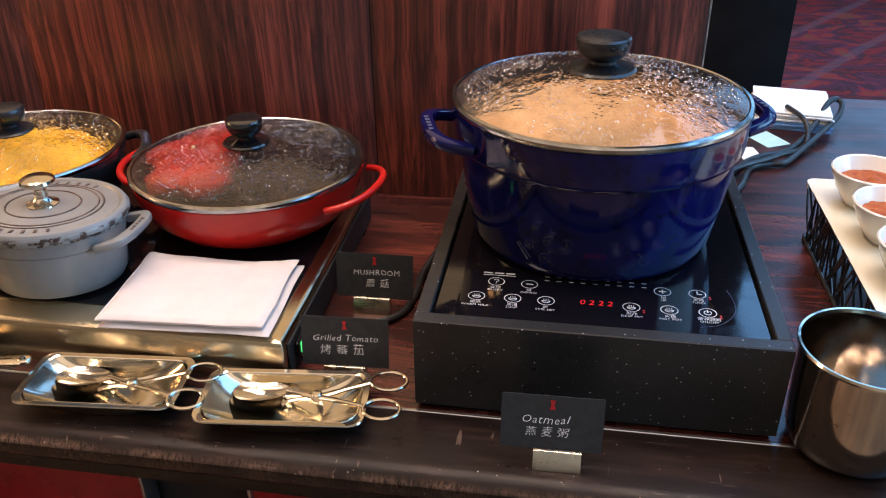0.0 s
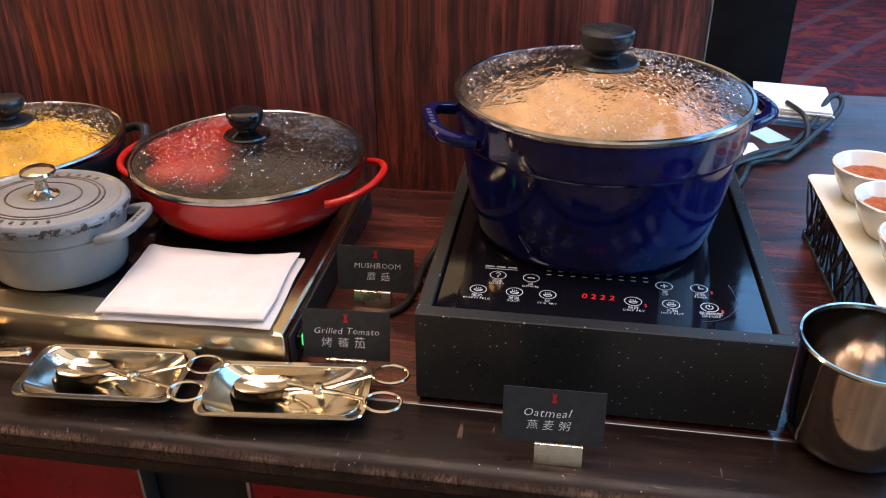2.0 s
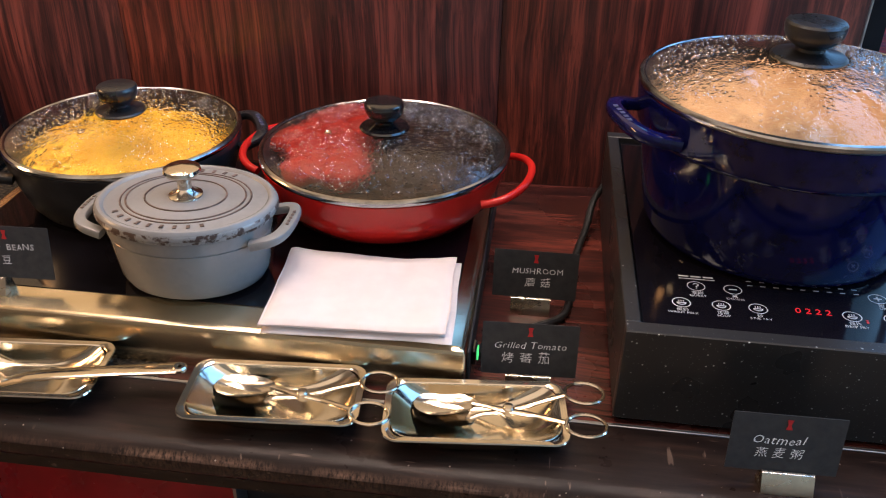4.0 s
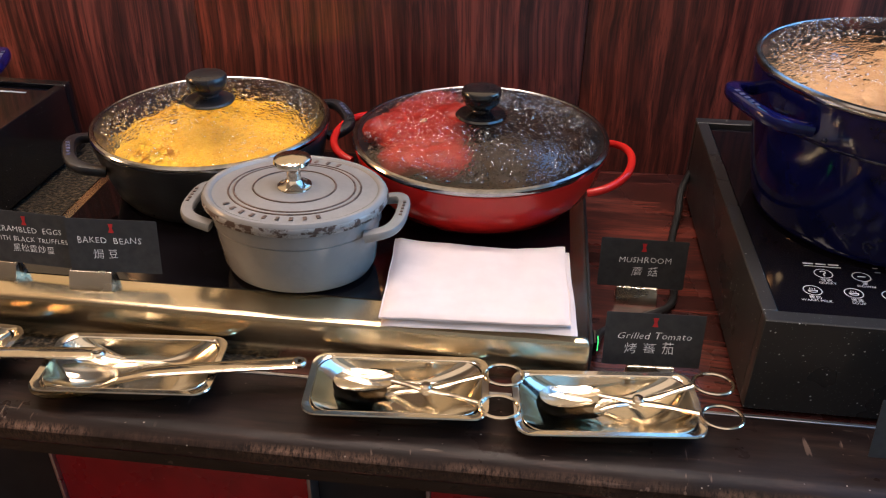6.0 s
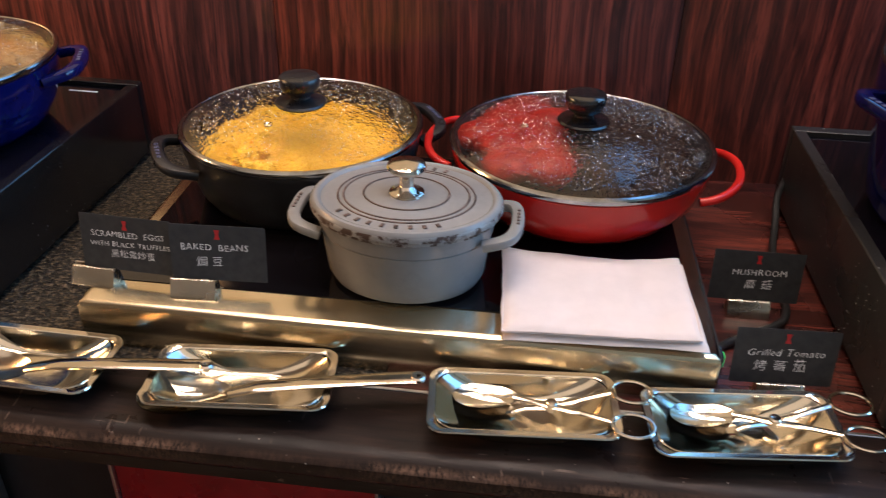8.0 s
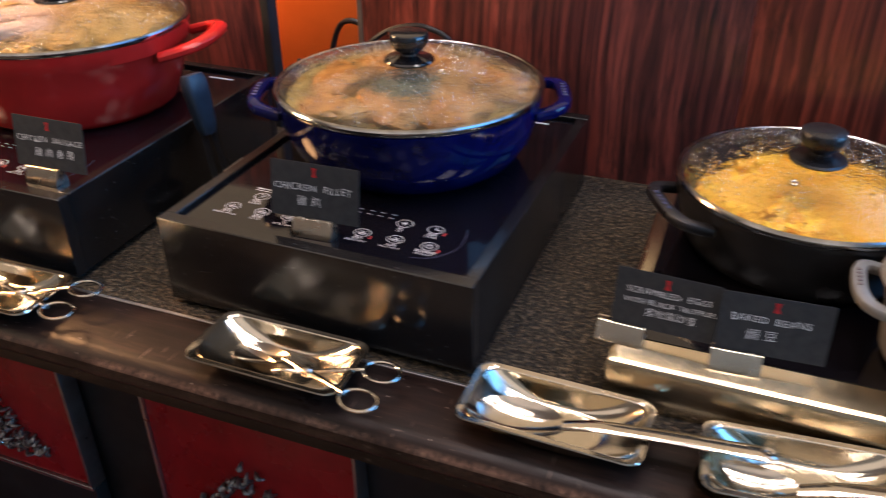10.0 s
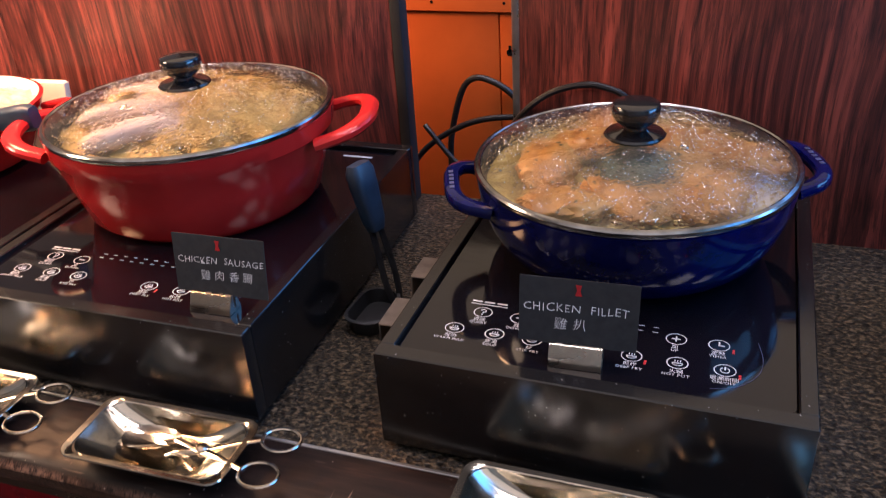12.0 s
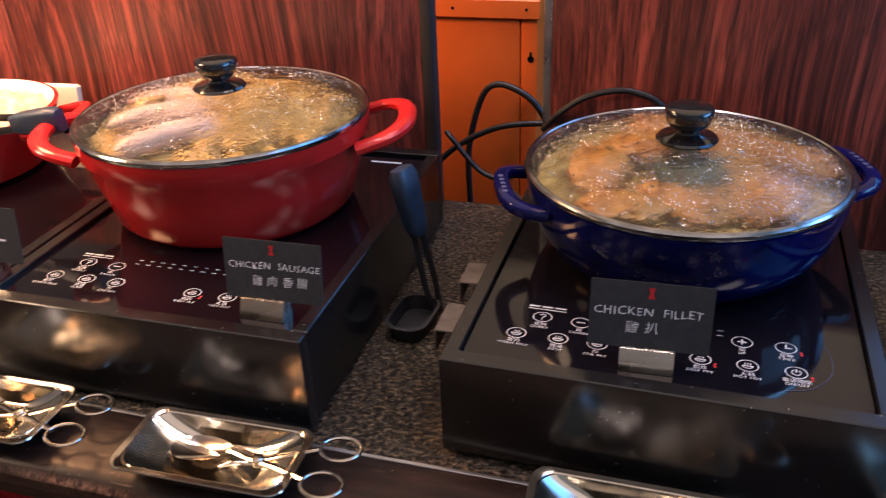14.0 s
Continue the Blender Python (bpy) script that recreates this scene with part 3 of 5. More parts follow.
def ornament(seed):
    """A cast spray of leaves and scrolls: a mound wide at the foot, pointed above."""
    rng = random.Random(seed)
    bm = bmesh.new()
    for k in range(95):
        u = rng.uniform(-1, 1)
        top = 0.135 * (1 - abs(u)) ** 1.3 + 0.02
        h = rng.uniform(0, 1) ** 1.2 * top
        x = u * 0.115
        ang = rng.uniform(0, 6.28)
        length = rng.uniform(0.006, 0.013)
        pts = [(x - math.cos(ang) * length, 0.0, h - math.sin(ang) * length), (x, -0.008 - rng.uniform(0, 0.008), h), (x + math.cos(ang) * length, -0.003, h + math.sin(ang) * length * 0.8)]
        sweep(smooth_path(pts, 3), [0.0015, 0.003, 0.0045, 0.0048, 0.004, 0.0028, 0.0012], n=6, bm=bm)
    return bm


def lacquer_chest(x0):
    ch = thing("lacquer_chest", pose(x0, 1.035, 0.20), "red lacquered low cabinet front with dark cast ornament, below the counter", "cabinet", "cabinets under the counter")
    part("front_panel", box(0.006, 0.389, 0.0, 0.03, 0.008, 0.40, 0.001), LACQUER, ch)
    part("frame_rail", box(0.0, 0.395, -0.006, 0.03, -0.002, 0.0075, 0.001), ALU, ch, "thin dull metal edge")
    for a, b in ((0.0, 0.0055), (0.3895, 0.395)):
        part("frame_stile", box(a, b, -0.006, 0.03, 0.008, 0.40, 0.001), ALU, ch)
    part("ornament", moved(ornament(int(x0 * 100)), pose(0.197, -0.001, 0.06)), PEWTER, ch, "dark pewter spray of leaves")["kind"] = "stuff"
    part("floor_plinth", box(0.0, 0.395, 0.0, 0.03, -0.20, -0.003, 0.001), DARK, ch)
    return ch


for x0 in (-2.04, -1.475, -0.872, -0.310, 0.255):
    lacquer_chest(x0)


# ---- induction cookers in their speckled housings ----
def cooker_housing(w, d, h, SHELL, label):
    hs = thing("cooker_housing", pose(0, 0, 0), label, "housing", "induction cooker housings")
    rim = 0.013
    part("front_panel", box(-w / 2, w / 2, -d / 2, -d / 2 + rim + 0.002, 0.007, h, 0.0010), SHELL, hs)
    part("back_panel", box(-w / 2, w / 2, d / 2 - rim - 0.002, d / 2, 0.007, h, 0.0010), SHELL, hs)
    for s in (-1, 1):
        part("side_panel", box(min(s * w / 2, s * (w / 2 - rim)), max(s * w / 2, s * (w / 2 - rim)), -d / 2 + rim + 0.0022, d / 2 - rim - 0.0022, 0.007, h - 0.0002, 0.0010), SHELL, hs)
    part("base", box(-w / 2 + 0.008, w / 2 - 0.008, -d / 2 + 0.008, d / 2 - 0.008, 0.0, 0.0068, 0.0005), DARK, hs, "recessed black plinth")
    part("support", box(-w / 2 + rim + 0.001, w / 2 - rim - 0.001, -d / 2 + rim + 0.003, d / 2 - rim - 0.003, h - 0.030, h - 0.0155, 0.001), DARK, hs)
    return hs


TOUCH_PADS = (("QUERY", 0.066, 0.870), ("DOWN", 0.098, 0.869), ("UP", 0.223, 0.873), ("TIMER", 0.255, 0.873), ("WARM MILK", 0.050, 0.842), ("SOUP", 0.084, 0.842), ("STIR FRY", 0.115, 0.842), ("DEEP FRY", 0.193, 0.842), ("HOT POT", 0.227, 0.842), ("ON/OFF", 0.261, 0.842))


CAPTIONS = {"QUERY": "\u67e5\u8a62", "DOWN": "\u6e1b", "UP": "\u52a0", "TIMER": "\u5b9a\u6642", "WARM MILK": "\u6696\u5976", "SOUP": "\u7172\u6e6f", "STIR FRY": "\u7092", "DEEP FRY": "\u714e\u70b8", "HOT POT": "\u706b\u934b", "ON/OFF": "\u96fb\u6e90\u958b\u95dc"}


def key_glyph(word):
    """The little sign inside a key's ring."""
    b = bmesh.new()
    if word in ("DOWN", "UP"):
        box(-0.0028, 0.0028, -0.0005, 0.0005, 0, 0.0002, 0.0001, b)
        if word == "UP":
            box(-0.0005, 0.0005, -0.0028, 0.0028, 0, 0.0002, 0.0001, b)
    elif word == "QUERY":
        b.free()
        q = bmesh.new()
        sweep([(0.0018 * math.cos(a), 0.0016 + 0.0016 * math.sin(a), 0) for a in [3.0 - 4.2 * k / 10 for k in range(11)]] + [(0, -0.0006, 0), (0, -0.0014, 0)], 0.0004, 0.0002, n=4, bm=q)
        return box(-0.0005, 0.0005, -0.0032, -0.0023, 0, 0.0002, 0.0001, q)
    elif word == "TIMER":
        box(-0.0005, 0.0005, -0.0008, 0.0036, 0, 0.0002, 0.0001, b)
        box(0.0, 0.0034, -0.0008, 0.0002, 0, 0.0002, 0.0001, b)
    elif word == "ON/OFF":
        sweep([(0.0026 * math.cos(a), 0.0026 * math.sin(a), 0) for a in [2.1 + 5.2 * k / 12 for k in range(13)]], 0.0004, 0.0002, n=4, bm=b)
        box(-0.0005, 0.0005, 0, 0.0032, 0, 0.0002, 0.0001, b)
    else:
        sweep([(0.003 * math.cos(a), 0.0022 * math.sin(a) - 0.0004, 0) for a in [math.pi + math.pi * k / 8 for k in range(9)]], 0.0004, 0.0002, n=4, bm=b)
        box(-0.0033, 0.0033, -0.0008, 0.0000, 0, 0.0002, 0.0001, b)
        for q in (-0.0016, 0, 0.0016):
            box(q - 0.0003, q + 0.0003, 0.0008, 0.0026, 0, 0.0002, 0.0001, b)
    return b


def induction_hob(w, d, lit):
    """Black glass hob with ring keys, power scale and display; origin at the middle of the glass, on its top."""
    hob = thing("induction_hob", pose(0, 0, 0), "black glass induction hob with white touch keys", "hob", "induction hobs")
    part("glass_top", loft([rr(w, d, 0.006, -0.010, 4), rr(w, d, 0.006, -0.001, 4), rr(w - 0.002, d - 0.002, 0.005, 0, 4)]), GLASS_TOP, hob)
    ox, oy = 0.1625, 0.9935
    for word, x, y in TOUCH_PADS:
        x, y = x - ox, y - oy
        ring = loft([[(x + r * math.cos(2 * math.pi * i / 32), y + r * 0.92 * math.sin(2 * math.pi * i / 32), 0.0003) for i in range(32)] for r in (0.0073, 0.0081)], cap0=False, cap1=False)
        key = joined(ring, moved(key_glyph(word), pose(x, y, 0.0003) @ Matrix.Scale(1.25, 4)))
        k = part("touch_key", key, PRINT, hob)
        part("lettering", joined(moved(writing(CAPTIONS[word], 0.0052, 0, 1.0), pose(x, y - 0.0108, 0.0003)), moved(writing(word, 0.0044, 0, 1.08), pose(x, y - 0.0153, 0.0003))), PRINT, k)
        if word in ("TIMER", "DEEP FRY", "ON/OFF"):
            part("red_bar", joined(*[box(x + 0.0098, x + 0.0118, y + q, y + q + 0.0022, 0.0002, 0.0004, 0.0001) for q in (-0.0085, -0.0055)]), RED_INK, k, "small red print")
    arc = smooth_path([(0.252 - ox, 0.8175 - oy, 0.0003), (0.270 - ox, 0.824 - oy, 0.0003), (0.284 - ox, 0.842 - oy, 0.0003), (0.287 - ox, 0.862 - oy, 0.0003), (0.283 - ox, 0.884 - oy, 0.0003)], 8)
    part("corner_arc", sweep(arc, 0.00030, 0.0001, n=4, up=(0, 0, 1)), MARK, hob)
    scale = bmesh.new()
    for row, (yy, count) in enumerate(((0.8845, 9), (0.8775, 9))):
        for i in range(count):
            x = 0.112 + 0.0115 * i - ox
            box(x, x + 0.0046, yy - oy, yy - oy + 0.0007, 0.0002, 0.0004, 0.0001, scale)
    part("power_scale", scale, PRINT, hob)
    top = bmesh.new()
    for i in range(3):
        box(0.052 + i * 0.011 - ox, 0.061 + i * 0.011 - ox, 0.8845 - oy, 0.8865 - oy, 0.0002, 0.0004, 0.0001, top)
    box(0.052 - ox, 0.084 - ox, 0.881 - oy, 0.8820 - oy, 0.0002, 0.0004, 0.0001, top)
    part("heading_bars", top, PRINT, hob)
    part("maker_bar", box(0.245 - ox, 0.282 - ox, 1.163 - oy, 1.167 - oy, 0.0002, 0.0004, 0.0001), PRINT, hob)
    if lit:
        part("display", moved(writing("0222", 0.0112, 0.12, 1.5), pose(0.161 - ox, 0.844 - oy, 0.0004)), LED_RED, hob, "lit red figures")
    return hob


BOX_W, BOX_D = 0.327, 0.415
housing = cooker_housing(BOX_W, BOX_D, 0.1015, SPECKLE, "black speckled composite housing round an induction hob, on the counter")
housing.matrix_world = pose(0.1635, 0.998, COUNTER_Z)
hob_a = induction_hob(0.297, 0.378, True)
hob_a.matrix_world = pose(0.1635, 0.998, BOX_Z - 0.005)
WIDER = Matrix.Diagonal((1.028, 1.0, 1.0, 1.0))
hob_plain = induction_hob(0.297, 0.378, False)
hob_plain.matrix_world = pose(-0.9805, 1.0085, BOX_Z - 0.005, 0, 0, -1.2) @ WIDER
plain_housing = cooker_housing(0.332, BOX_D, 0.1015, SATIN_BLACK, "satin black housing round an induction hob, on the pebbled mat")
plain_housing.matrix_world = pose(-0.9805, 1.0085, COUNTER_Z, 0, 0, -1.2)
for x, y in ((-1.4345, 1.0065), (-1.7700, 1.0065)):
    copy_thing(plain_housing, pose(x, y, COUNTER_Z))
    copy_thing(hob_plain, pose(x, y, BOX_Z - 0.005) @ WIDER)
HOB_Z = BOX_Z - 0.0048


# the wide steel-framed double hob
def wide_hob(x0, x1, y0, y1, h):
    w, d = x1 - x0, y1 - y0
    wh = thing("wide_hob", pose((x0 + x1) / 2, (y0 + y1) / 2, COUNTER_Z), "wide steel-framed black glass hob with scratched front", "hob")
    part("steel_body", loft([rr(w - 0.004, d - 0.004, 0.002, 0.0, 3), rr(w - 0.004, d - 0.004, 0.002, 0.004, 3), rr(w, d, 0.003, 0.006, 3), rr(w, d, 0.003, h - 0.006, 3), rr(w - 0.003, d - 0.003, 0.003, h - 0.002, 3), rr(w - 0.010, d - 0.010, 0.003, h, 3)]), STEEL, wh)
    part("glass_top", loft([rr(w - 0.034, d - 0.052, 0.004, h - 0.002, 3, 0, 0.012), rr(w - 0.034, d - 0.052, 0.004, h + 0.001, 3, 0, 0.012)]), GLASS_TOP, wh)
    part("side_panel", box(w / 2 + 0.0004, w / 2 + 0.003, -d / 2 + 0.010, d / 2 - 0.004, 0.004, h - 0.008, 0.0008), DARK, wh, "black side")
    part("switch", box(w / 2 + 0.0032, w / 2 + 0.008, -d / 2 + 0.022, -d / 2 + 0.040, 0.016, 0.034, 0.002), PLASTIC, wh)
    part("pilot_lamp", box(w / 2 + 0.0082, w / 2 + 0.0095, -d / 2 + 0.027, -d / 2 + 0.035, 0.019, 0.031, 0.0006), LED_GREEN, wh, "glowing green rocker lamp")
    return wh


wide_hob(-0.704, -0.133, 0.810, 1.167, 0.049)
STEEL_Z = 0.9502


# ---- pots and lids ----
def loop_handle(r, reach, half, z, rx, ry, lift=0.0, flare=1.0, curl=0.42, sq=0.6):
    """A loop handle that leaves the wall at +x; curl 0.5 is squarish, 1 a half ring."""
    pts = []
    for k in range(25):
        a = math.pi * k / 24
        out = max(math.sin(a), 0.0) ** curl
        wide = half * (flare + (1 - flare) * out)
        pts.append((r - 0.008 + (reach + 0.008) * out, -wide * flat(math.cos(a), 0.55 + 0.45 * curl), z - 0.004 + (lift + 0.004) * out))
    return sweep(pts, rx, ry, n=12, up=(0, 0, 1), sq=sq)


def pot(name, label, x, y, z, turn, profile, inner, material, inner_material, handle, sx=1.0, sy=1.0, marks=False, curl=0.42, sq=0.6, group="cooking pots on the hobs"):
    """profile: outer wall from the foot's edge up to the rim; inner: from the rim down to the floor."""
    p = thing(name, pose(x, y, z, 0, 0, turn), label, "pot", group)
    part("body", lathe([(0, 0.0015)] + profile + inner[:1], 88, sx, sy), material, p)
    part("lining", lathe(inner + [(0, inner[-1][1])], 88, sx, sy), inner_material, p)
    r, reach, half, hz, rx, ry, lift, flare = handle
    for a in (0, 180):
        h = part("handle", moved(loop_handle(r * sx, reach, half, hz, rx, ry, lift, flare, curl, sq), pose(0, 0, 0, 0, 0, a)), material, p)
        if marks:
            b = bmesh.new()
            for i in range(5):
                yy = -half * 0.40 + half * 0.2 * i
                box(r * sx + reach - 0.0022, r * sx + reach + 0.0022, yy - half * 0.06, yy + half * 0.06, hz + lift + ry - 0.0008, hz + lift + ry + 0.0003, 0.0002, b)
            part("raised_mark", moved(b, pose(0, 0, 0, 0, 0, a)), MARK, h, "worn pale raised marks")["kind"] = "stuff"
    return p


def glass_lid(x, y, z, r, dome, turn, knob_material, label, sx=1.0, sy=1.0, vent=(-0.035, -0.055), knob=1.0, beads=950, pane=LID):
    """A steamed glass lid with steel rim, vent eye and turned knob; z is the rim's foot."""
    ld = thing("glass_lid", pose(x, y, z, 0, 0, turn), label, "lid", "glass lids")
    big = (r * r + dome * dome) / (2 * dome)
    cap = [(q, dome - (big - math.sqrt(big * big - q * q)) + 0.003) for q in [(r - 0.003) * k / 22 for k in range(22, -1, -1)]]
    g = part("glass", lathe(cap[:-1] + [(0, cap[-1][1])], 96, sx, sy), pane, ld, "glass beaded with steam")
    g.visible_shadow = False
    part("rim", lathe([(r - 0.006, 0.0005), (r - 0.001, -0.001), (r, 0.001), (r, 0.0035), (r - 0.0012, 0.0052), (r - 0.0042, 0.0058), (r - 0.0062, 0.0046)], 96, sx, sy), RIM, ld, "thin steel rim")
    k = dome + 0.0032
    turned = ((0, -0.001), (0.0270, -0.001), (0.0280, 0.0005), (0.0262, 0.0024), (0.0150, 0.0038), (0.0110, 0.0060), (0.0108, 0.0085), (0.0150, 0.0115), (0.0190, 0.0150), (0.0212, 0.0195), (0.0220, 0.0248), (0.0219, 0.0280), (0.0206, 0.0298), (0.0165, 0.0308), (0.008, 0.0312), (0, 0.0313))
    part("knob", lathe([(q * knob, k + h * (0.5 + 0.5 * knob)) for q, h in turned], 40), knob_material, ld)
    drops = bmesh.new()
    rnd = random.Random(int(abs(x) * 1000))
    made = 0
    while made < beads:
        a, q = rnd.uniform(0, 2 * math.pi), (r - 0.012) * math.sqrt(rnd.random())
        if q < 0.032 * knob or noise.noise(Vector((q * math.cos(a) * 16, q * math.sin(a) * 16, x * 9))) < rnd.uniform(-0.55, 0.15):
            continue
        made += 1
        size = (rnd.uniform(0.0006, 0.0012) if rnd.random() < 0.8 else rnd.uniform(0.0012, 0.0021)) * (1.2 if knob > 1 else 1.0)
        zz = dome - (big - math.sqrt(big * big - q * q)) + 0.0031
        cx, cy = sx * q * math.cos(a), sy * q * math.sin(a)
        tip = drops.verts.new((cx, cy, zz + size * 0.62))
        rings = [[drops.verts.new((cx + k * size * math.cos(i * 0.7854), cy + k * size * math.sin(i * 0.7854), zz + up * size)) for i in range(8)] for k, up in ((1.0, -0.15), (0.86, 0.30), (0.48, 0.54))]
        for lo, hi in zip(rings, rings[1:]):
            for i in range(8):
                drops.faces.new((lo[i], lo[(i + 1) % 8], hi[(i + 1) % 8], hi[i]))
        for i in range(8):
            drops.faces.new((rings[2][i], rings[2][(i + 1) % 8], tip))
    dr = part("condensation", drops, WATER, ld, "clear beads of condensed water", 180)
    dr["kind"] = "stuff"
    dr.visible_shadow = False
    vx, vy = vent
    q = math.hypot(vx, vy)
    vz = dome - (big - math.sqrt(big * big - q * q)) + 0.003
    tilt = math.degrees(math.asin(q / big))
    v = lathe([(0.0018, 0.0), (0.0018, 0.0012), (0.0028, 0.0018), (0.0040, 0.0014), (0.0042, 0.0)], 20)
    part("vent_eye", moved(v, pose(vx, vy, vz, 0, 0, math.degrees(math.atan2(vy, vx))) @ pose(0, 0, 0, 0, tilt, 0)), CHROME, ld)
    return ld


# deep blue pot with porridge
pot("stock_pot", "deep glossy dark-blue enamelled casserole full of porridge, on a hob", 0.1541, 1.004, HOB_Z, 18,
    [(0.112, 0.0), (0.121, 0.003), (0.126, 0.012), (0.132, 0.044), (0.138, 0.083), (0.1415, 0.105), (0.1445, 0.1075), (0.1455, 0.111), (0.1473, 0.138), (0.1473, 0.1435)],
    [(0.1425, 0.1445), (0.140, 0.138), (0.134, 0.07), (0.121, 0.010)], BLUE, IRON, (0.145, 0.028, 0.042, 0.122, 0.0075, 0.0058, 0.003, 1.15), marks=True)
solo("porridge", filling(0.1310, 0.008, 3, 34, dome=0.004), OATS, pose(0.1541, 1.004, HOB_Z + 0.058), "thick beige oat porridge filling the blue pot", "porridge")
glass_lid(0.1541, 1.004, HOB_Z + 0.1452, 0.1484, 0.026, 40, IRON, "steamed glass lid, steel rim, black knob, on deep blue pot", vent=(0.075, 0.030), knob=1.22, beads=2200)

# shallow blue pot with fillets
pot("casserole", "shallow dark-blue enamelled casserole with chipped rim, on a hob", -0.9795, 1.042, HOB_Z, 20,
    [(0.102, 0.0), (0.112, 0.003), (0.123, 0.012), (0.135, 0.032), (0.1425, 0.056), (0.1455, 0.074), (0.1462, 0.0795)],
    [(0.1405, 0.0815), (0.138, 0.075), (0.129, 0.032), (0.106, 0.010)], BLUE, IRON, (0.143, 0.026, 0.042, 0.068, 0.0075, 0.0058, 0.003, 1.15), marks=True)
glass_lid(-0.9795, 1.042, HOB_Z + 0.0825, 0.1474, 0.024, 0, PLASTIC, "steamed glass lid, steel rim, black knob, on shallow blue pot", vent=(0.045, -0.018), beads=2600, pane=HAZY_LID)
solo("gravy", filling(0.1310, 0.004, 8, 50), CABBAGE, pose(-0.9795, 1.042, HOB_Z + 0.048), "pale stewed onions and gravy in the blue pot", "gravy")
rng = random.Random(5)
for i in range(9):
    a, q = i * 2.399, 0.030 + 0.075 * (i / 9) ** 0.6
    solo("chicken_fillet", lump(0.036, 20 + i, 0.28, 1.5, 4, (1.15, 0.8, 0.42)), FILLET, pose(-0.9795 + q * math.cos(a), 1.042 + q * math.sin(a), HOB_Z + 0.065, rng.uniform(-10, 10), rng.uniform(-10, 10), rng.uniform(0, 180)), "browned chicken fillet with herbs, in the shallow blue pot", "chicken fillet", "chicken fillets")
# added lump stands in for the dark patch under the lid knob
solo("dark_centre_lump", lump(0.031, 77, 0.45, 1.8, 4, (0.95, 1.3, 0.36)), HERB, pose(-0.9755, 1.019, HOB_Z + 0.077), "dark lump added for the dark centre below the lid knob", "greens")
herbs = bmesh.new()
for i in range(120):
    a, q = rng.uniform(0, 6.28), 0.125 * math.sqrt(rng.random())
    moved_leaf = lump(rng.uniform(0.0010, 0.0022), i, 0.4, 1.5, 1, (1.4, 0.8, 0.5))
    herbs = joined(herbs, moved(moved_leaf, pose(q * math.cos(a), q * math.sin(a), 0.0852 + 0.004 * (1 - q / 0.125), 0, 0, rng.uniform(0, 180))))
solo("chopped_herbs", herbs, HERB, pose(-0.9795, 1.042, HOB_Z - 0.006), "dark chopped herbs scattered over the fillets", "herbs", kind="stuff")

# oval red pot with sausages
pot("oval_casserole", "bright red enamelled oval casserole with wide handles, on a hob", -1.4555, 1.044, HOB_Z, 17,
    [(0.108, 0.0), (0.118, 0.003), (0.124, 0.010), (0.135, 0.050), (0.1425, 0.080), (0.1460, 0.084), (0.1475, 0.097), (0.148, 0.1025)],
    [(0.142, 0.104), (0.140, 0.098), (0.131, 0.05), (0.114, 0.010)], RED, IRON, (0.144, 0.044, 0.054, 0.083, 0.0100, 0.0065, 0.010, 1.1), sx=1.05, sy=1.0, curl=0.62, sq=0.8)
glass_lid(-1.4555, 1.044, HOB_Z + 0.1042, 0.1502, 0.025, 17, PLASTIC, "steamed glass lid, steel rim, black knob, on red oval pot", sx=1.035, vent=(-0.050, -0.052), beads=2400)
solo("stewed_onions", filling(0.1275, 0.006, 14, 40, 1.07, 1.0, 0.004), CABBAGE, pose(-1.4555, 1.044, HOB_Z + 0.058, 0, 0, 17), "pale stewed onion bed in the red pot", "onions")


def sausage(length, r, bend):
    pts = [(length * (k / 10 - 0.5), bend * (1 - (2 * k / 10 - 1) ** 2), 0) for k in range(11)]
    rs = [r * math.sqrt(max(0.03, 1 - abs(2 * k / 10 - 1) ** 5)) for k in range(11)]
    return sweep(pts, rs, n=14)


for dx, dy, dz, rot in ((-0.058, -0.026, 0.080, 10), (-0.026, -0.062, 0.078, 26), (-0.074, 0.022, 0.074, -8)):
    solo("chicken_sausage", sausage(0.108, 0.0165, 0.012), SAUSAGE, pose(-1.4555 + dx, 1.044 + dy, HOB_Z + dz, 0, 0, rot + 17), "plump pale chicken sausage in the red pot", "sausage", "sausages")
onion = bmesh.new()
for i in range(64):
    a, q = i * 2.399, 0.109 * math.sqrt((i + 0.5) / 70)
    if q * math.cos(a) < -0.01 and q * math.sin(a) < 0.03:
        continue
    onion = joined(onion, moved(lump(0.017, 300 + i, 0.5, 1.7, 2, (1.3, 0.7, 0.6)), pose(1.07 * q * math.cos(a), q * math.sin(a), 0.071 + 0.006 * math.sin(i * 3.7), i * 20, 0, i * 47)))
solo("onion_pieces", onion, CABBAGE, pose(-1.4555, 1.044, HOB_Z, 0, 0, 17), "glistening golden onion pieces round the sausages", "onions", kind="stuff")

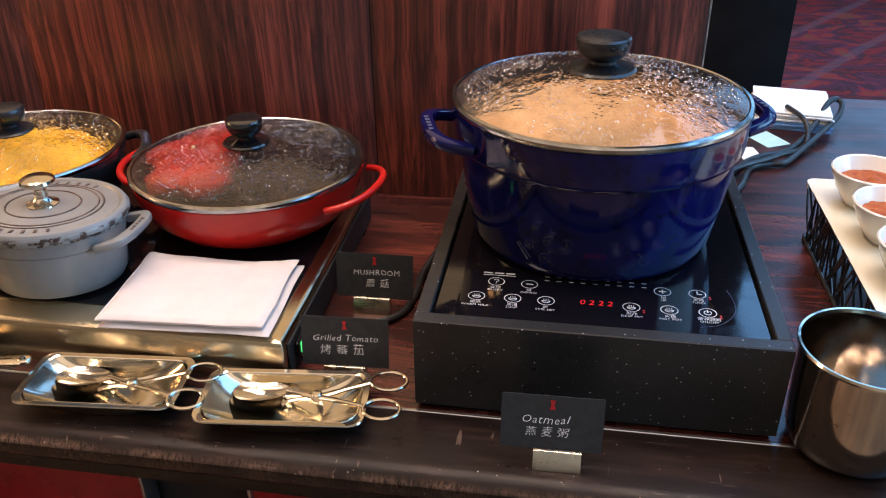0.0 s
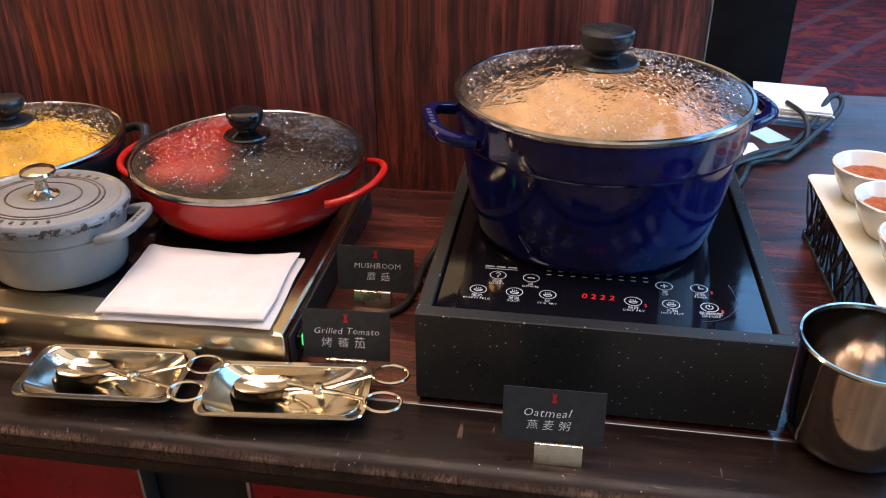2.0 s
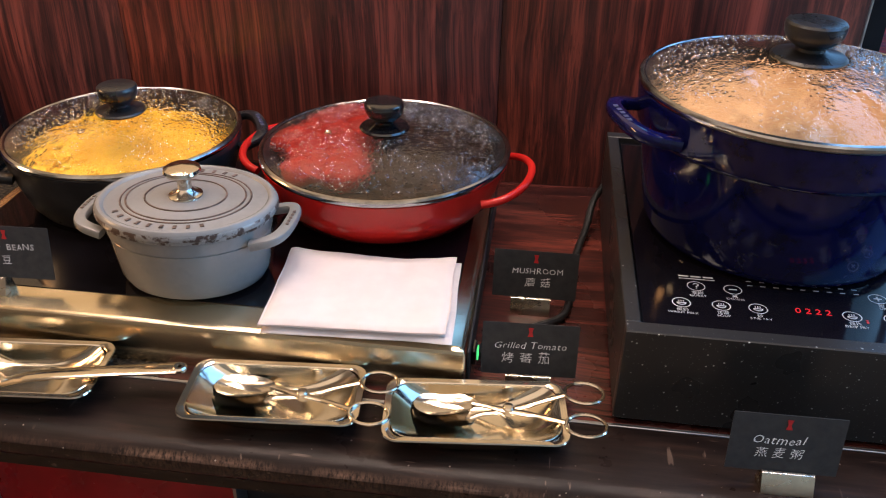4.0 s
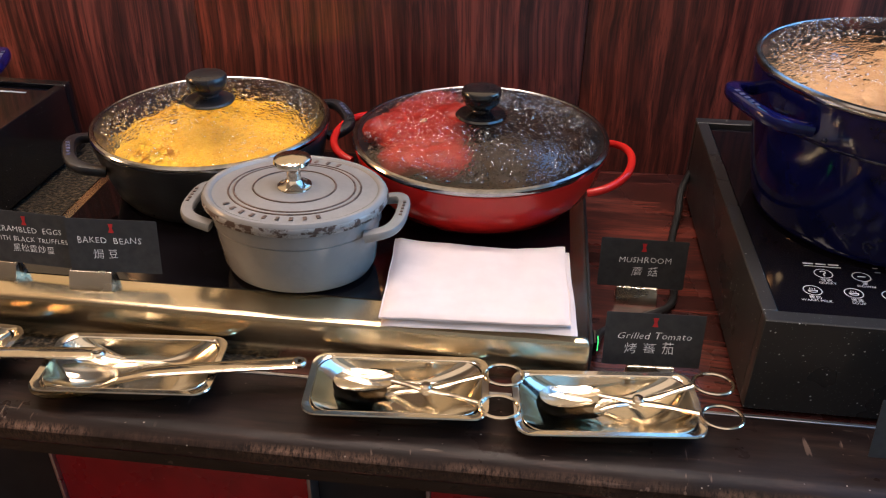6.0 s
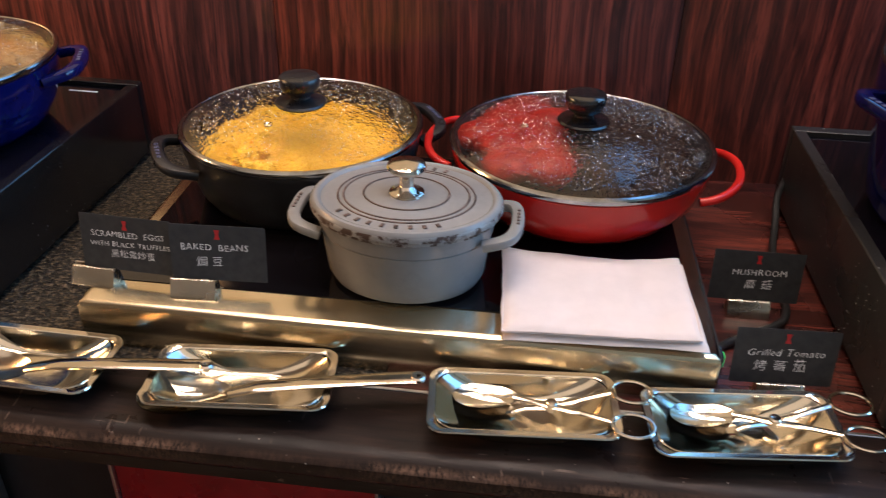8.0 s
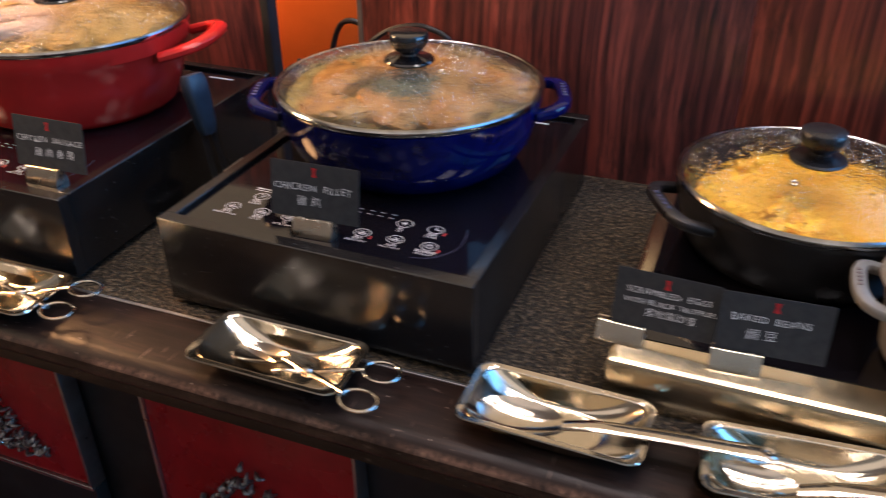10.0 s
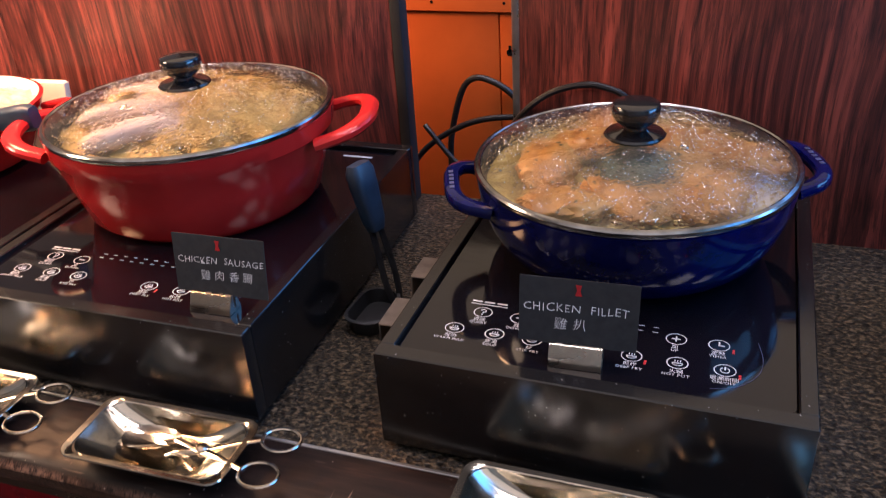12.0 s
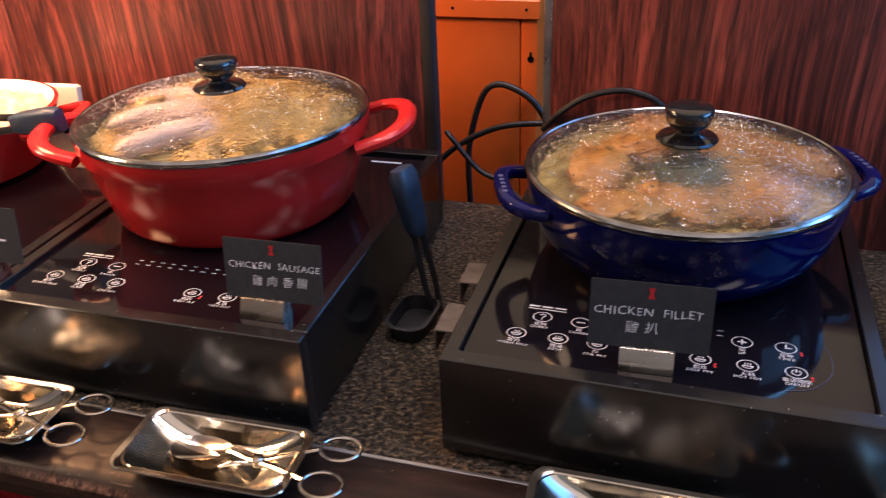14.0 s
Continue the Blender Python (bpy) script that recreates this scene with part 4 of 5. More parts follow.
# red wok-shaped pot with tomatoes and mushrooms
pot("wok_casserole", "red enamelled wok-shaped casserole of tomatoes and mushrooms, on the wide hob", -0.254, 1.070, STEEL_Z, -9,
    [(0.086, 0.0), (0.096, 0.003), (0.112, 0.012), (0.1275, 0.030), (0.1350, 0.049), (0.1385, 0.064), (0.1396, 0.0685)],
    [(0.1350, 0.0700), (0.131, 0.063), (0.114, 0.036), (0.080, 0.010)], RED, IRON, (0.136, 0.030, 0.056, 0.056, 0.0046, 0.0044, 0.004, 1.12), curl=0.8, sq=1.0)
glass_lid(-0.254, 1.070, STEEL_Z + 0.0708, 0.1406, 0.022, -20, PLASTIC, "steamed glass lid with black knob on the red wok-shaped pot", vent=(-0.052, -0.035), beads=3400)
solo("mushroom_sauce", filling(0.118, 0.003, 22, 60), MUSHROOM, pose(-0.254, 1.070, STEEL_Z + 0.040), "dark mushroom juices in the red pot", "sauce")
for i in range(9):
    a, q = 1.2 + i * 2.399, 0.088 * math.sqrt((i + 0.4) / 9)
    solo("tomato_half", lump(0.031, 60 + i, 0.12, 1.2, 3, (1, 1, 0.62)), TOMATO, pose(-0.318 + 0.55 * q * math.cos(a), 1.075 + q * math.sin(a), STEEL_Z + 0.056), "soft grilled red tomato half in the red pot", "tomato", "tomato halves")
for i in range(34):
    a, q = i * 2.399, 0.092 * math.sqrt((i + 0.5) / 34)
    solo("mushroom", lump(0.0165, 80 + i, 0.35, 1.6, 3, (1.1, 0.9, 0.7)), MUSHROOM, pose(-0.202 + 0.62 * q * math.cos(a), 1.065 + q * math.sin(a), STEEL_Z + 0.054 + 0.004 * math.sin(i * 5.1), 0, 0, i * 50), "browned glossy fried mushroom in the red pot", "mushroom", "fried mushrooms")

# black pot with scrambled eggs
pot("black_casserole", "black cast-iron casserole with scrambled eggs, on the wide hob", -0.556, 1.061, STEEL_Z, 29,
    [(0.098, 0.0), (0.108, 0.003), (0.115, 0.013), (0.124, 0.041), (0.129, 0.064), (0.1304, 0.0705), (0.1304, 0.0725)],
    [(0.1255, 0.0735), (0.122, 0.066), (0.116, 0.038), (0.099, 0.010)], IRON, IRON, (0.128, 0.026, 0.040, 0.058, 0.0070, 0.0052, 0.004, 1.15), marks=True)
glass_lid(-0.556, 1.061, STEEL_Z + 0.0742, 0.1314, 0.022, 0, IRON, "steamed glass lid with dull black knob on the egg pot", vent=(-0.020, -0.055), beads=2200)
solo("scrambled_eggs", filling(0.106, 0.010, 31, 44, dome=0.014), EGG, pose(-0.556, 1.055, STEEL_Z + 0.017), "soft yellow scrambled eggs with truffle specks in the black pot", "scrambled eggs")
curds = bmesh.new()
for i in range(420):
    a, q = rng.uniform(0, 6.28), 0.098 * math.sqrt(rng.random())
    curds = joined(curds, moved(lump(rng.uniform(0.0028, 0.0065), 200 + i, 0.5, 1.8, 2, (1.3, 0.9, 0.7)), pose(q * math.cos(a), q * math.sin(a), 0.021 + 0.014 * (1 - (q / 0.106) ** 2), 0, 0, rng.uniform(0, 180))))
solo("egg_curds", curds, EGG, pose(-0.556, 1.055, STEEL_Z), "loose yellow egg curds on top of the scrambled eggs", "egg curds", kind="stuff")


# small grey oval cocotte with its own lid
def oval_cocotte(x, y, z):
    sx, sy = 0.0870, 0.0715
    p = thing("oval_cocotte", pose(x, y, z), "small grey enamelled oval cocotte with chipped rim, on the wide hob", "pot", "cooking pots on the hobs")
    part("body", lathe([(0, 0.001), (0.74, 0.001), (0.81, 0.004), (0.855, 0.012), (0.895, 0.040), (0.915, 0.054), (0.907, 0.0545), (0.911, 0.0560), (0.930, 0.0563), (0.945, 0.066), (0.950, 0.070), (0.90, 0.0705), (0.86, 0.06), (0.80, 0.012), (0, 0.008)], 88, sx, sy), GREY, p)
    part("worn_rim", lathe([(0.90, 0.0702), (0.965, 0.0702), (0.985, 0.0712), (0.990, 0.0742), (0.90, 0.0742)], 88, sx, sy), CHIP_EDGE, p, "brown chipped rim")
    for a in (0, 180):
        h = part("handle", moved(loop_handle(sx - 0.006, 0.021, 0.034, 0.061, 0.0062, 0.0048, 0.004, 1.05), pose(0, 0, 0, 0, 0, a)), GREY, p)
        b = bmesh.new()
        for i in range(5):
            yy = -0.012 + 0.006 * i
            box(sx + 0.0140, sx + 0.0170, yy - 0.0016, yy + 0.0016, 0.0695, 0.0706, 0.0002, b)
        part("raised_mark", moved(b, pose(0, 0, 0, 0, 0, a)), CHIPPED, h)["kind"] = "stuff"
    ld = thing("cocotte_lid", pose(x, y, z + 0.0738), "grey enamelled oval lid with dark ring lines and steel knob", "lid")
    part("cover", lathe([(0, -0.001), (0.96, 0.0), (1.005, 0.001), (1.015, 0.004), (1.005, 0.008), (0.975, 0.0105), (0.94, 0.0110), (0.915, 0.0100), (0.90, 0.0085), (0.80, 0.0092), (0.55, 0.0112), (0.30, 0.0122), (0, 0.0126)], 88, sx, sy), GREY, ld)
    part("edge_wear", lathe([(1.006, 0.0010), (1.0165, 0.0018), (1.0175, 0.0040), (1.0150, 0.0058), (1.008, 0.0070)], 88, sx, sy), CHIP_EDGE, ld, "edge chipped to brown iron")
    for rad, zz in ((0.72, 0.0101), (0.66, 0.0106), (0.45, 0.0121)):
        part("ring_line", lathe([(rad - 0.012, zz), (rad - 0.007, zz + 0.0005), (rad + 0.007, zz + 0.0004), (rad + 0.012, zz - 0.0004)], 72, sx, sy), CHIPPED, ld, "thin dark ring line")
    b = bmesh.new()
    for k in range(9):
        a = math.radians(-140 + k * 10)
        moved_bar = box(-0.0018, 0.0018, -0.0028, 0.0028, 0.0, 0.0007, 0.0002)
        b = joined(b, moved(moved_bar, pose(0.81 * sx * math.cos(a), 0.81 * sy * math.sin(a), 0.0094, 0, 0, math.degrees(a) - 90)))
    for k in range(5):
        a = math.radians(65 + k * 10)
        moved_bar = box(-0.0018, 0.0018, -0.0028, 0.0028, 0.0, 0.0007, 0.0002)
        b = joined(b, moved(moved_bar, pose(0.81 * sx * math.cos(a), 0.81 * sy * math.sin(a), 0.0094, 0, 0, math.degrees(a) - 90)))
    part("raised_mark", b, CHIPPED, ld)["kind"] = "stuff"
    part("knob", lathe([(0, 0.0115), (0.0165, 0.0115), (0.0160, 0.0135), (0.0105, 0.0155), (0.0068, 0.020), (0.0065, 0.030), (0.0085, 0.033), (0.0165, 0.0355), (0.0178, 0.038), (0.0170, 0.041), (0.012, 0.0435), (0, 0.0445)], 40), CHROME, ld, "polished steel knob")
    return p


oval_cocotte(-0.4155, 0.900, STEEL_Z)

# red pot of pale rice past the sausages, under the heat lamp
pot("rice_casserole", "red enamelled casserole heaped with pale rice, lidless", -1.855, 1.060, HOB_Z, 12,
    [(0.090, 0.0), (0.100, 0.004), (0.112, 0.030), (0.124, 0.060), (0.128, 0.068), (0.130, 0.074)],
    [(0.125, 0.0755), (0.122, 0.068), (0.110, 0.03), (0.092, 0.010)], RED, CERAMIC, (0.128, 0.040, 0.045, 0.062, 0.0070, 0.0055, 0.006, 1.0))
solo("fried_rice", filling(0.121, 0.008, 51, 60, dome=0.020), RICE, pose(-1.855, 1.060, HOB_Z + 0.060), "bright pale rice heaped in the red casserole", "rice")
solo("lid_board", box(-0.08, 0.08, -0.006, 0.006, 0, 0.062, 0.003), CREAM, pose(-1.865, 1.205, HOB_Z, -8, 0, 3), "cream board leaning behind the rice pot", "board")


# ---- napkins, trays and cutlery ----
def cloth_slab(w, d, z0, z1, seed, droop):
    """A soft folded layer: rounded edges, an uneven outline, a faint sag and creases."""
    nx, ny = 44, 36
    bm = bmesh.new()

    def edge(u):
        return (1 - abs(u) ** 9) ** 0.5 if abs(u) < 1 else 0.0

    sheets = []
    for up in (1, 0):
        rows = []
        for j in range(ny + 1):
            v = 2 * j / ny - 1
            row = []
            for i in range(nx + 1):
                u = 2 * i / nx - 1
                k = min(edge(u), edge(v))
                x = u * w / 2 + 0.0022 * noise.noise(Vector((v * 1.6, seed, u))) * (abs(u) ** 2)
                y = v * d / 2 + 0.0034 * noise.noise(Vector((u * 1.4, seed + 4, v))) * (abs(v) ** 2)
                mid = (z0 + z1) / 2
                h = mid + (1 if up else -1) * (z1 - z0) / 2 * k
                if up:
                    h += 0.0016 * noise.fractal(Vector((u * 2.2, v * 1.7, seed)), 1, 2, 3) * k - droop * (1 - v) * 0.0012 + 0.0012 * math.exp(-((v + 0.93 + 0.02 * math.sin(5 * u)) / 0.06) ** 2)
                if up or droop:
                    h -= (0.0068 if droop else 0.0042) * math.exp(-((v - 1) / 0.30) ** 2) * max(0.0, 1 - (u - 0.1) ** 2) ** 0.7
                row.append(bm.verts.new((x, y, h)))
            rows.append(row)
        sheets.append(rows)
    for s, rows in enumerate(sheets):
        for j in range(ny):
            for i in range(nx):
                q = (rows[j][i], rows[j][i + 1], rows[j + 1][i + 1], rows[j + 1][i])
                bm.faces.new(q if s == 0 else q[::-1])
    bmesh.ops.remove_doubles(bm, verts=bm.verts, dist=1e-5)
    return bm


def napkin(w, d):
    nk = thing("folded_napkin", pose(-0.2355, 0.8725, 0.9500, 0, 0, 3), "thick folded white cotton napkin lying on the wide hob", "napkin")
    part("fold", cloth_slab(w, d, 0.0005, 0.0105, 1.0, 0), CLOTH, nk, "", 80)
    part("fold", moved(cloth_slab(w - 0.005, d - 0.001, 0.0100, 0.0195, 5.0, 1), pose(-0.003, 0.001, 0)), CLOTH, nk, "", 80)
    return nk


napkin(0.174, 0.134)


def steel_tray():
    t = thing("steel_tray", pose(0, 0, 0), "small polished stainless tray with rolled rim, on the ledge", "tray", "cutlery trays on the ledge")
    sizes = [(0.067 + 0.078 * k / 11, 0.053 + 0.016 * k / 11, 0.0203 * (k / 11) ** 1.6) for k in range(12)]
    under = [rr(a, b, 0.0264 - 0.36 * z, z, 8) for a, b, z in sizes]
    above = [rr(a - 0.0012, b - 0.0012, 0.0257 - 0.36 * z, z + 0.0011, 8) for a, b, z in reversed(sizes)]
    part("dish", loft(under + above), MIRROR, t)
    part("rim", loft([rr(0.1445, 0.0685, 0.013, 0.0204, 5), rr(0.156, 0.078, 0.014, 0.0201, 5), rr(0.158, 0.080, 0.014, 0.0209, 5), rr(0.157, 0.079, 0.014, 0.0222, 5), rr(0.1460, 0.070, 0.013, 0.0217, 5), rr(0.1440, 0.068, 0.013, 0.0206, 5)], cap0=False, cap1=False), CHROME, t, "rolled bright rim")
    return t


def bowl_of_spoon(length, width, depth, x0, bm=None, z=0.0, y0=0.0, turn=0.0):
    """An egg-shaped hollow spoon bowl whose neck is at the origin, pointing to -x."""
    n, rings = 28, 7
    loops = []
    for side in (1, 0):
        seq = range(rings, -1, -1) if side else range(0, rings + 1)
        for k in seq:
            s = k / rings
            ring = []
            for i in range(n):
                a = 2 * math.pi * i / n
                x = -length / 2 + s * length / 2 * math.cos(a)
                y = s * width / 2 * math.sin(a) * (1 - 0.18 * math.cos(a))
                h = -depth * (1 - s * s) + (0.0 if side else -0.0009)
                ring.append((x, y, h + z))
            loops.append(ring)
    out = loft(loops, cap0=False, cap1=False, bm=None)
    bmesh.ops.remove_doubles(out, verts=out.verts, dist=1e-6)
    moved(out, pose(x0, y0, 0, 0, 0, turn))
    return joined(bm, out) if bm else out


def serving_tongs():
    """Scissor tongs: two spoon jaws, crossing arms, ring grips; along x, jaws at -x."""
    tg = thing("serving_tongs", pose(0, 0, 0), "polished scissor tongs with ring grips, resting in a tray", "tongs", "serving tongs")
    for s in (1, -1):
        arm = smooth_path([(-0.016, 0.0085 * s, 0.0055 + 0.0010 * s), (-0.006, 0.0056 * s, 0.0074), (0.014, -0.001 * s, 0.0085 + 0.0012 * s), (0.034, -0.006 * s, 0.0115), (0.050, -0.012 * s, 0.0140), (0.066, -0.018 * s, 0.0160)], 5)
        bm = sweep(arm, [0.0028] * 8 + [0.0036] * 8 + [0.0028] * (len(arm) - 16), 0.0018, n=8)
        bm = bowl_of_spoon(0.056, 0.030, 0.0045, -0.012, bm, 0.0055 + 0.0010 * s, 0.0095 * s, 7 * s)
        a = part("arm", bm, CHROME, tg)
        ring = [(0.0815 + 0.0170 * math.cos(q), -0.0205 * s + 0.0135 * math.sin(q), 0.0165) for q in [2 * math.pi * k / 32 for k in range(32)]]
        part("grip_ring", sweep(ring, 0.0017, 0.0017, closed=True, n=8, up=(0, 0, 1)), CHROME, a)
    part("pivot", lathe([(0, 0.0055), (0.0048, 0.0055), (0.0052, 0.0130), (0.0040, 0.0142), (0, 0.0146)], 20, cx=0.016), CHROME, tg)
    return tg


def serving_spoon():
    """A long-handled spoon along x, bowl at -x, the hung end at +x."""
    sp = thing("serving_spoon", pose(0, 0, 0), "large polished steel serving spoon lying across two trays", "spoon", "serving spoons")
    part("bowl", bowl_of_spoon(0.080, 0.046, 0.009, 0.002, None, 0.0145), CHROME, sp)
    pts = smooth_path([(-0.002, 0, 0.0143), (0.012, 0, 0.0178), (0.03, 0, 0.0210), (0.09, 0, 0.0245), (0.155, 0, 0.0270)], 6)
    n = len(pts)
    h = part("handle", sweep(pts, [0.0062 + 0.0022 * (k / n) for k in range(n)], 0.0021, n=10, up=(0, 0, 1)), CHROME, sp)
    part("hang_eye", lathe([(0.0022, 0.026), (0.0022, 0.0295), (0.0050, 0.0298), (0.0066, 0.0285), (0.0066, 0.0262), (0.0050, 0.0252)], 20, cx=0.1565), CHROME, h)
    return sp


TRAYS = ((-0.119, 0.7655, 6.0), (-0.297, 0.7645, 4.5), (-0.536, 0.763, 5.0), (-0.733, 0.762, -1.5), (-0.9915, 0.7495, -0.5), (-1.332, 0.7440, 1.0), (-1.572, 0.746, 1.0))
first = steel_tray()
first.matrix_world = pose(TRAYS[0][0], TRAYS[0][1], COUNTER_Z + 0.0002, 0, 0, TRAYS[0][2])
for x, y, a in TRAYS[1:]:
    copy_thing(first, pose(x, y, COUNTER_Z + 0.0002, 0, 0, a))
tongs = serving_tongs()
TONGS = ((-0.107, 0.7765, 2.0), (-0.289, 0.7705, -2.0), (-0.971, 0.7410, -5.0), (-1.308, 0.7455, 1.0), (-1.547, 0.748, 0.0))
tongs.matrix_world = pose(TONGS[0][0], TONGS[0][1], 0.9062, 0, 0, TONGS[0][2])
for x, y, a in TONGS[1:]:
    copy_thing(tongs, pose(x, y, 0.9062, 0, 0, a))
spoon = serving_spoon()
spoon.matrix_world = pose(-0.540, 0.7465, 0.9020, 0, 0, 10)
copy_thing(spoon, pose(-0.722, 0.752, 0.9020, 0, 0, 4))


# ---- name cards ----
def emblem():
    """The small red printed mark: a waisted shape."""
    b = bmesh.new()
    v = [b.verts.new((x, y, 0)) for x, y in ((-0.0026, -0.0045), (0.0026, -0.0045), (0.0012, 0.0), (0.0024, 0.0045), (-0.0024, 0.0045), (-0.0012, 0.0))]
    b.faces.new(v)
    return b


def name_card(x, y, z, turn, lines, label, w=0.087, h=0.053, lean=9, holder_shift=0.0, mark=0.0):
    c = thing("name_card", pose(x, y, z, 0, 0, turn), label, "sign", "food name cards")
    hx = holder_shift
    slope = ((-0.0110, 0.0), (-0.0110, 0.0010), (-0.0040, 0.0163), (-0.0030, 0.0168), (-0.0012, 0.0166), (-0.0012, 0.0035), (0.0012, 0.0035), (0.0012, 0.0175), (0.0030, 0.0175), (0.0080, 0.0010), (0.0080, 0.0))
    part("holder", loft([[(xx, py, pz) for py, pz in slope] for xx in (hx - 0.0205, hx + 0.0205)]), SATIN, c, "folded satin steel holder")
    bm = loft([[(px, py, zz) for px, py, _ in rr(w, h, 0.0006, 0, 1)] for zz in (-0.0003, 0.0003)])
    cd = part("card", bm, CARD, c, "black card")
    cd.matrix_basis = pose(0, 0.0024 + 0.002, 0.0145 + h / 2, 90 - lean, 0, 0)
    part("emblem", moved(emblem(), pose(mark, h / 2 - 0.0085, 0.0007)), RED_INK, cd, "red printed mark")
    for text, px, py, size, shear in lines:
        bm = writing(text, size * 0.98, shear, 1.08, thin=0.010)
        for v in bm.verts:
            q = v.co / size
            v.co.x += 0.10 * size * noise.noise(Vector((q.x * 0.9, q.y * 1.3, px * 90 + x * 7)))
            v.co.y += 0.15 * size * noise.noise(Vector((q.x * 0.8, q.y * 0.7, py * 90 + x * 5 + 3)))
        part("lettering", moved(bm, pose(px, py, 0.0007, 0, 0, 1.0)), INK, cd, "white handwriting")
    return c


name_card(0.129, 0.7370, 0.9001, 1, [("Oatmeal", -0.006, 0.003, 0.0115, 0.2), ("\u71d5 \u9ea6 \u7ca5", -0.004, -0.0095, 0.0105, 0.1)], "black name card lettered Oatmeal in a steel holder on the ledge", holder_shift=0.006)
name_card(-0.0765, 0.8270, 0.9001, 2.5, [("Grilled Tomato", 0.0, 0.004, 0.0098, 0.2), ("\u70e4 \u8543 \u8304", -0.003, -0.009, 0.0125, 0.0)], "black name card lettered Grilled Tomato in a steel holder")
name_card(-0.0760, 0.9530, 0.9001, 0.5, [("MUSHROOM", 0.002, 0.004, 0.0090, 0.05), ("\u8611 \u83c7", 0.003, -0.009, 0.0115, 0.05)], "black name card lettered Mushroom in a steel holder", holder_shift=-0.003)
name_card(-0.5770, 0.8395, 0.9493, 3, [("BAKED  BEANS", -0.003, 0.0055, 0.0088, 0.0), ("\u7117 \u8c46", -0.008, -0.009, 0.0105, 0.0)], "black name card lettered Baked Beans on the steel hob frame", holder_shift=-0.024)
name_card(-0.6645, 0.8420, 0.9493, -3, [("SCRAMBLED  EGGS", 0.002, 0.0085, 0.0080, 0.0), ("WITH BLACK TRUFFLES", 0.004, -0.001, 0.0070, 0.0), ("\u9ed1\u677e\u9732\u7092\u86cb", 0.006, -0.0105, 0.0085, 0.0)], "black name card lettered Scrambled Eggs with Black Truffles", holder_shift=-0.033)
name_card(-0.9930, 0.8390, BOX_Z - 0.0046, 2, [("CHICKEN  FILLET", -0.002, 0.003, 0.0100, 0.05), ("\u96de \u6252", -0.006, -0.0105, 0.0110, 0.1)], "black name card lettered Chicken Fillet on the hob glass", w=0.091, h=0.055, holder_shift=0.0)
name_card(-1.3080, 0.8385, BOX_Z - 0.0046, 1.2, [("CHICKEN  SAUSAGE", 0.001, 0.004, 0.0090, 0.05), ("\u96de \u8089 \u9999 \u8178", 0.006, -0.010, 0.0105, 0.1)], "black name card lettered Chicken Sausage on the hob glass", w=0.091, h=0.055, holder_shift=-0.010)
name_card(-1.6130, 0.8350, BOX_Z + 0.0002, 2, [("\u25ac\u25ac\u25ac", 0.02, -0.004, 0.0070, 0.0)], "black name card in a steel holder beside the red pot", w=0.091, h=0.055)


# ---- between and behind ----
def cable(name, pts, r, label):
    return solo(name, sweep(smooth_path(pts, 8), r, n=10), RUBBER, pose(0, 0, 0), label, "cable", "power cables")


def metal_cabinet():
    c = thing("metal_cabinet", pose(-1.2750, 1.440, 0.72), "orange painted steel switch cabinet behind the panels", "cabinet")
    part("door", box(-0.135, 0.060, -0.004, 0.10, 0.0, 0.390, 0.0015), ORANGE, c)
    part("side_strip", box(0.0615, 0.085, -0.004, 0.10, 0.0, 0.390, 0.0015), ORANGE, c)
    part("top_lip", box(-0.138, 0.088, -0.010, 0.10, 0.3915, 0.418, 0.0015), ORANGE, c)
    part("back_box", box(-0.130, 0.080, 0.1005, 0.16, 0.0, 0.41, 0.001), DARK, c)
    kh = joined(lathe([(0, 0), (0.0048, 0.0), (0.0048, 0.0008), (0, 0.0008)], 18), box(-0.0018, 0.0018, 0.0, 0.0100, 0.0, 0.0008, 0.0003))
    part("keyhole", moved(kh, pose(0.0755, -0.0042, 0.335, 90)), PLASTIC, c)
    for x in (-0.035, 0.070):
        part("screw", moved(lathe([(0, 0), (0.0022, 0.0), (0.0018, 0.0008), (0, 0.001)], 12), pose(x, -0.0102, 0.405, 90)), PLASTIC, c)
    return c


metal_cabinet()
cable("power_cable", [(-1.285, 1.41, 0.82), (-1.287, 1.41, 0.90), (-1.282, 1.41, 0.946), (-1.264, 1.41, 1.006), (-1.242, 1.41, 1.025), (-1.209, 1.41, 1.016), (-1.183, 1.41, 0.994), (-1.165, 1.41, 0.955), (-1.155, 1.41, 0.88)], 0.0046, "looped black power cable against the orange cabinet")
cable("power_cable", [(-1.36, 1.345, 0.85), (-1.326, 1.36, 0.91), (-1.289, 1.36, 0.948), (-1.238, 1.36, 0.977), (-1.189, 1.36, 0.988), (-1.150, 1.36, 0.985), (-1.11, 1.37, 0.94)], 0.0042, "black power cable bending behind the blue pot")
cable("power_cable", [(-1.30, 1.345, 0.975), (-1.29, 1.34, 0.966), (-1.253, 1.335, 0.926), (-1.219, 1.33, 0.912), (-1.19, 1.30, 0.906), (-1.165, 1.275, 0.9045)], 0.0038, "short grey-black cable end dropping to the counter")
cable("power_cable", [(-1.150, 1.262, 1.020), (-1.126, 1.247, 1.049), (-1.098, 1.246, 1.069), (-1.065, 1.246, 1.079), (-1.039, 1.246, 1.078), (-1.010, 1.246, 1.064), (-0.985, 1.244, 1.02), (-0.98, 1.238, 0.95), (-0.98, 1.236, 0.906)], 0.0038, "black power cable arching over the hob's back edge")
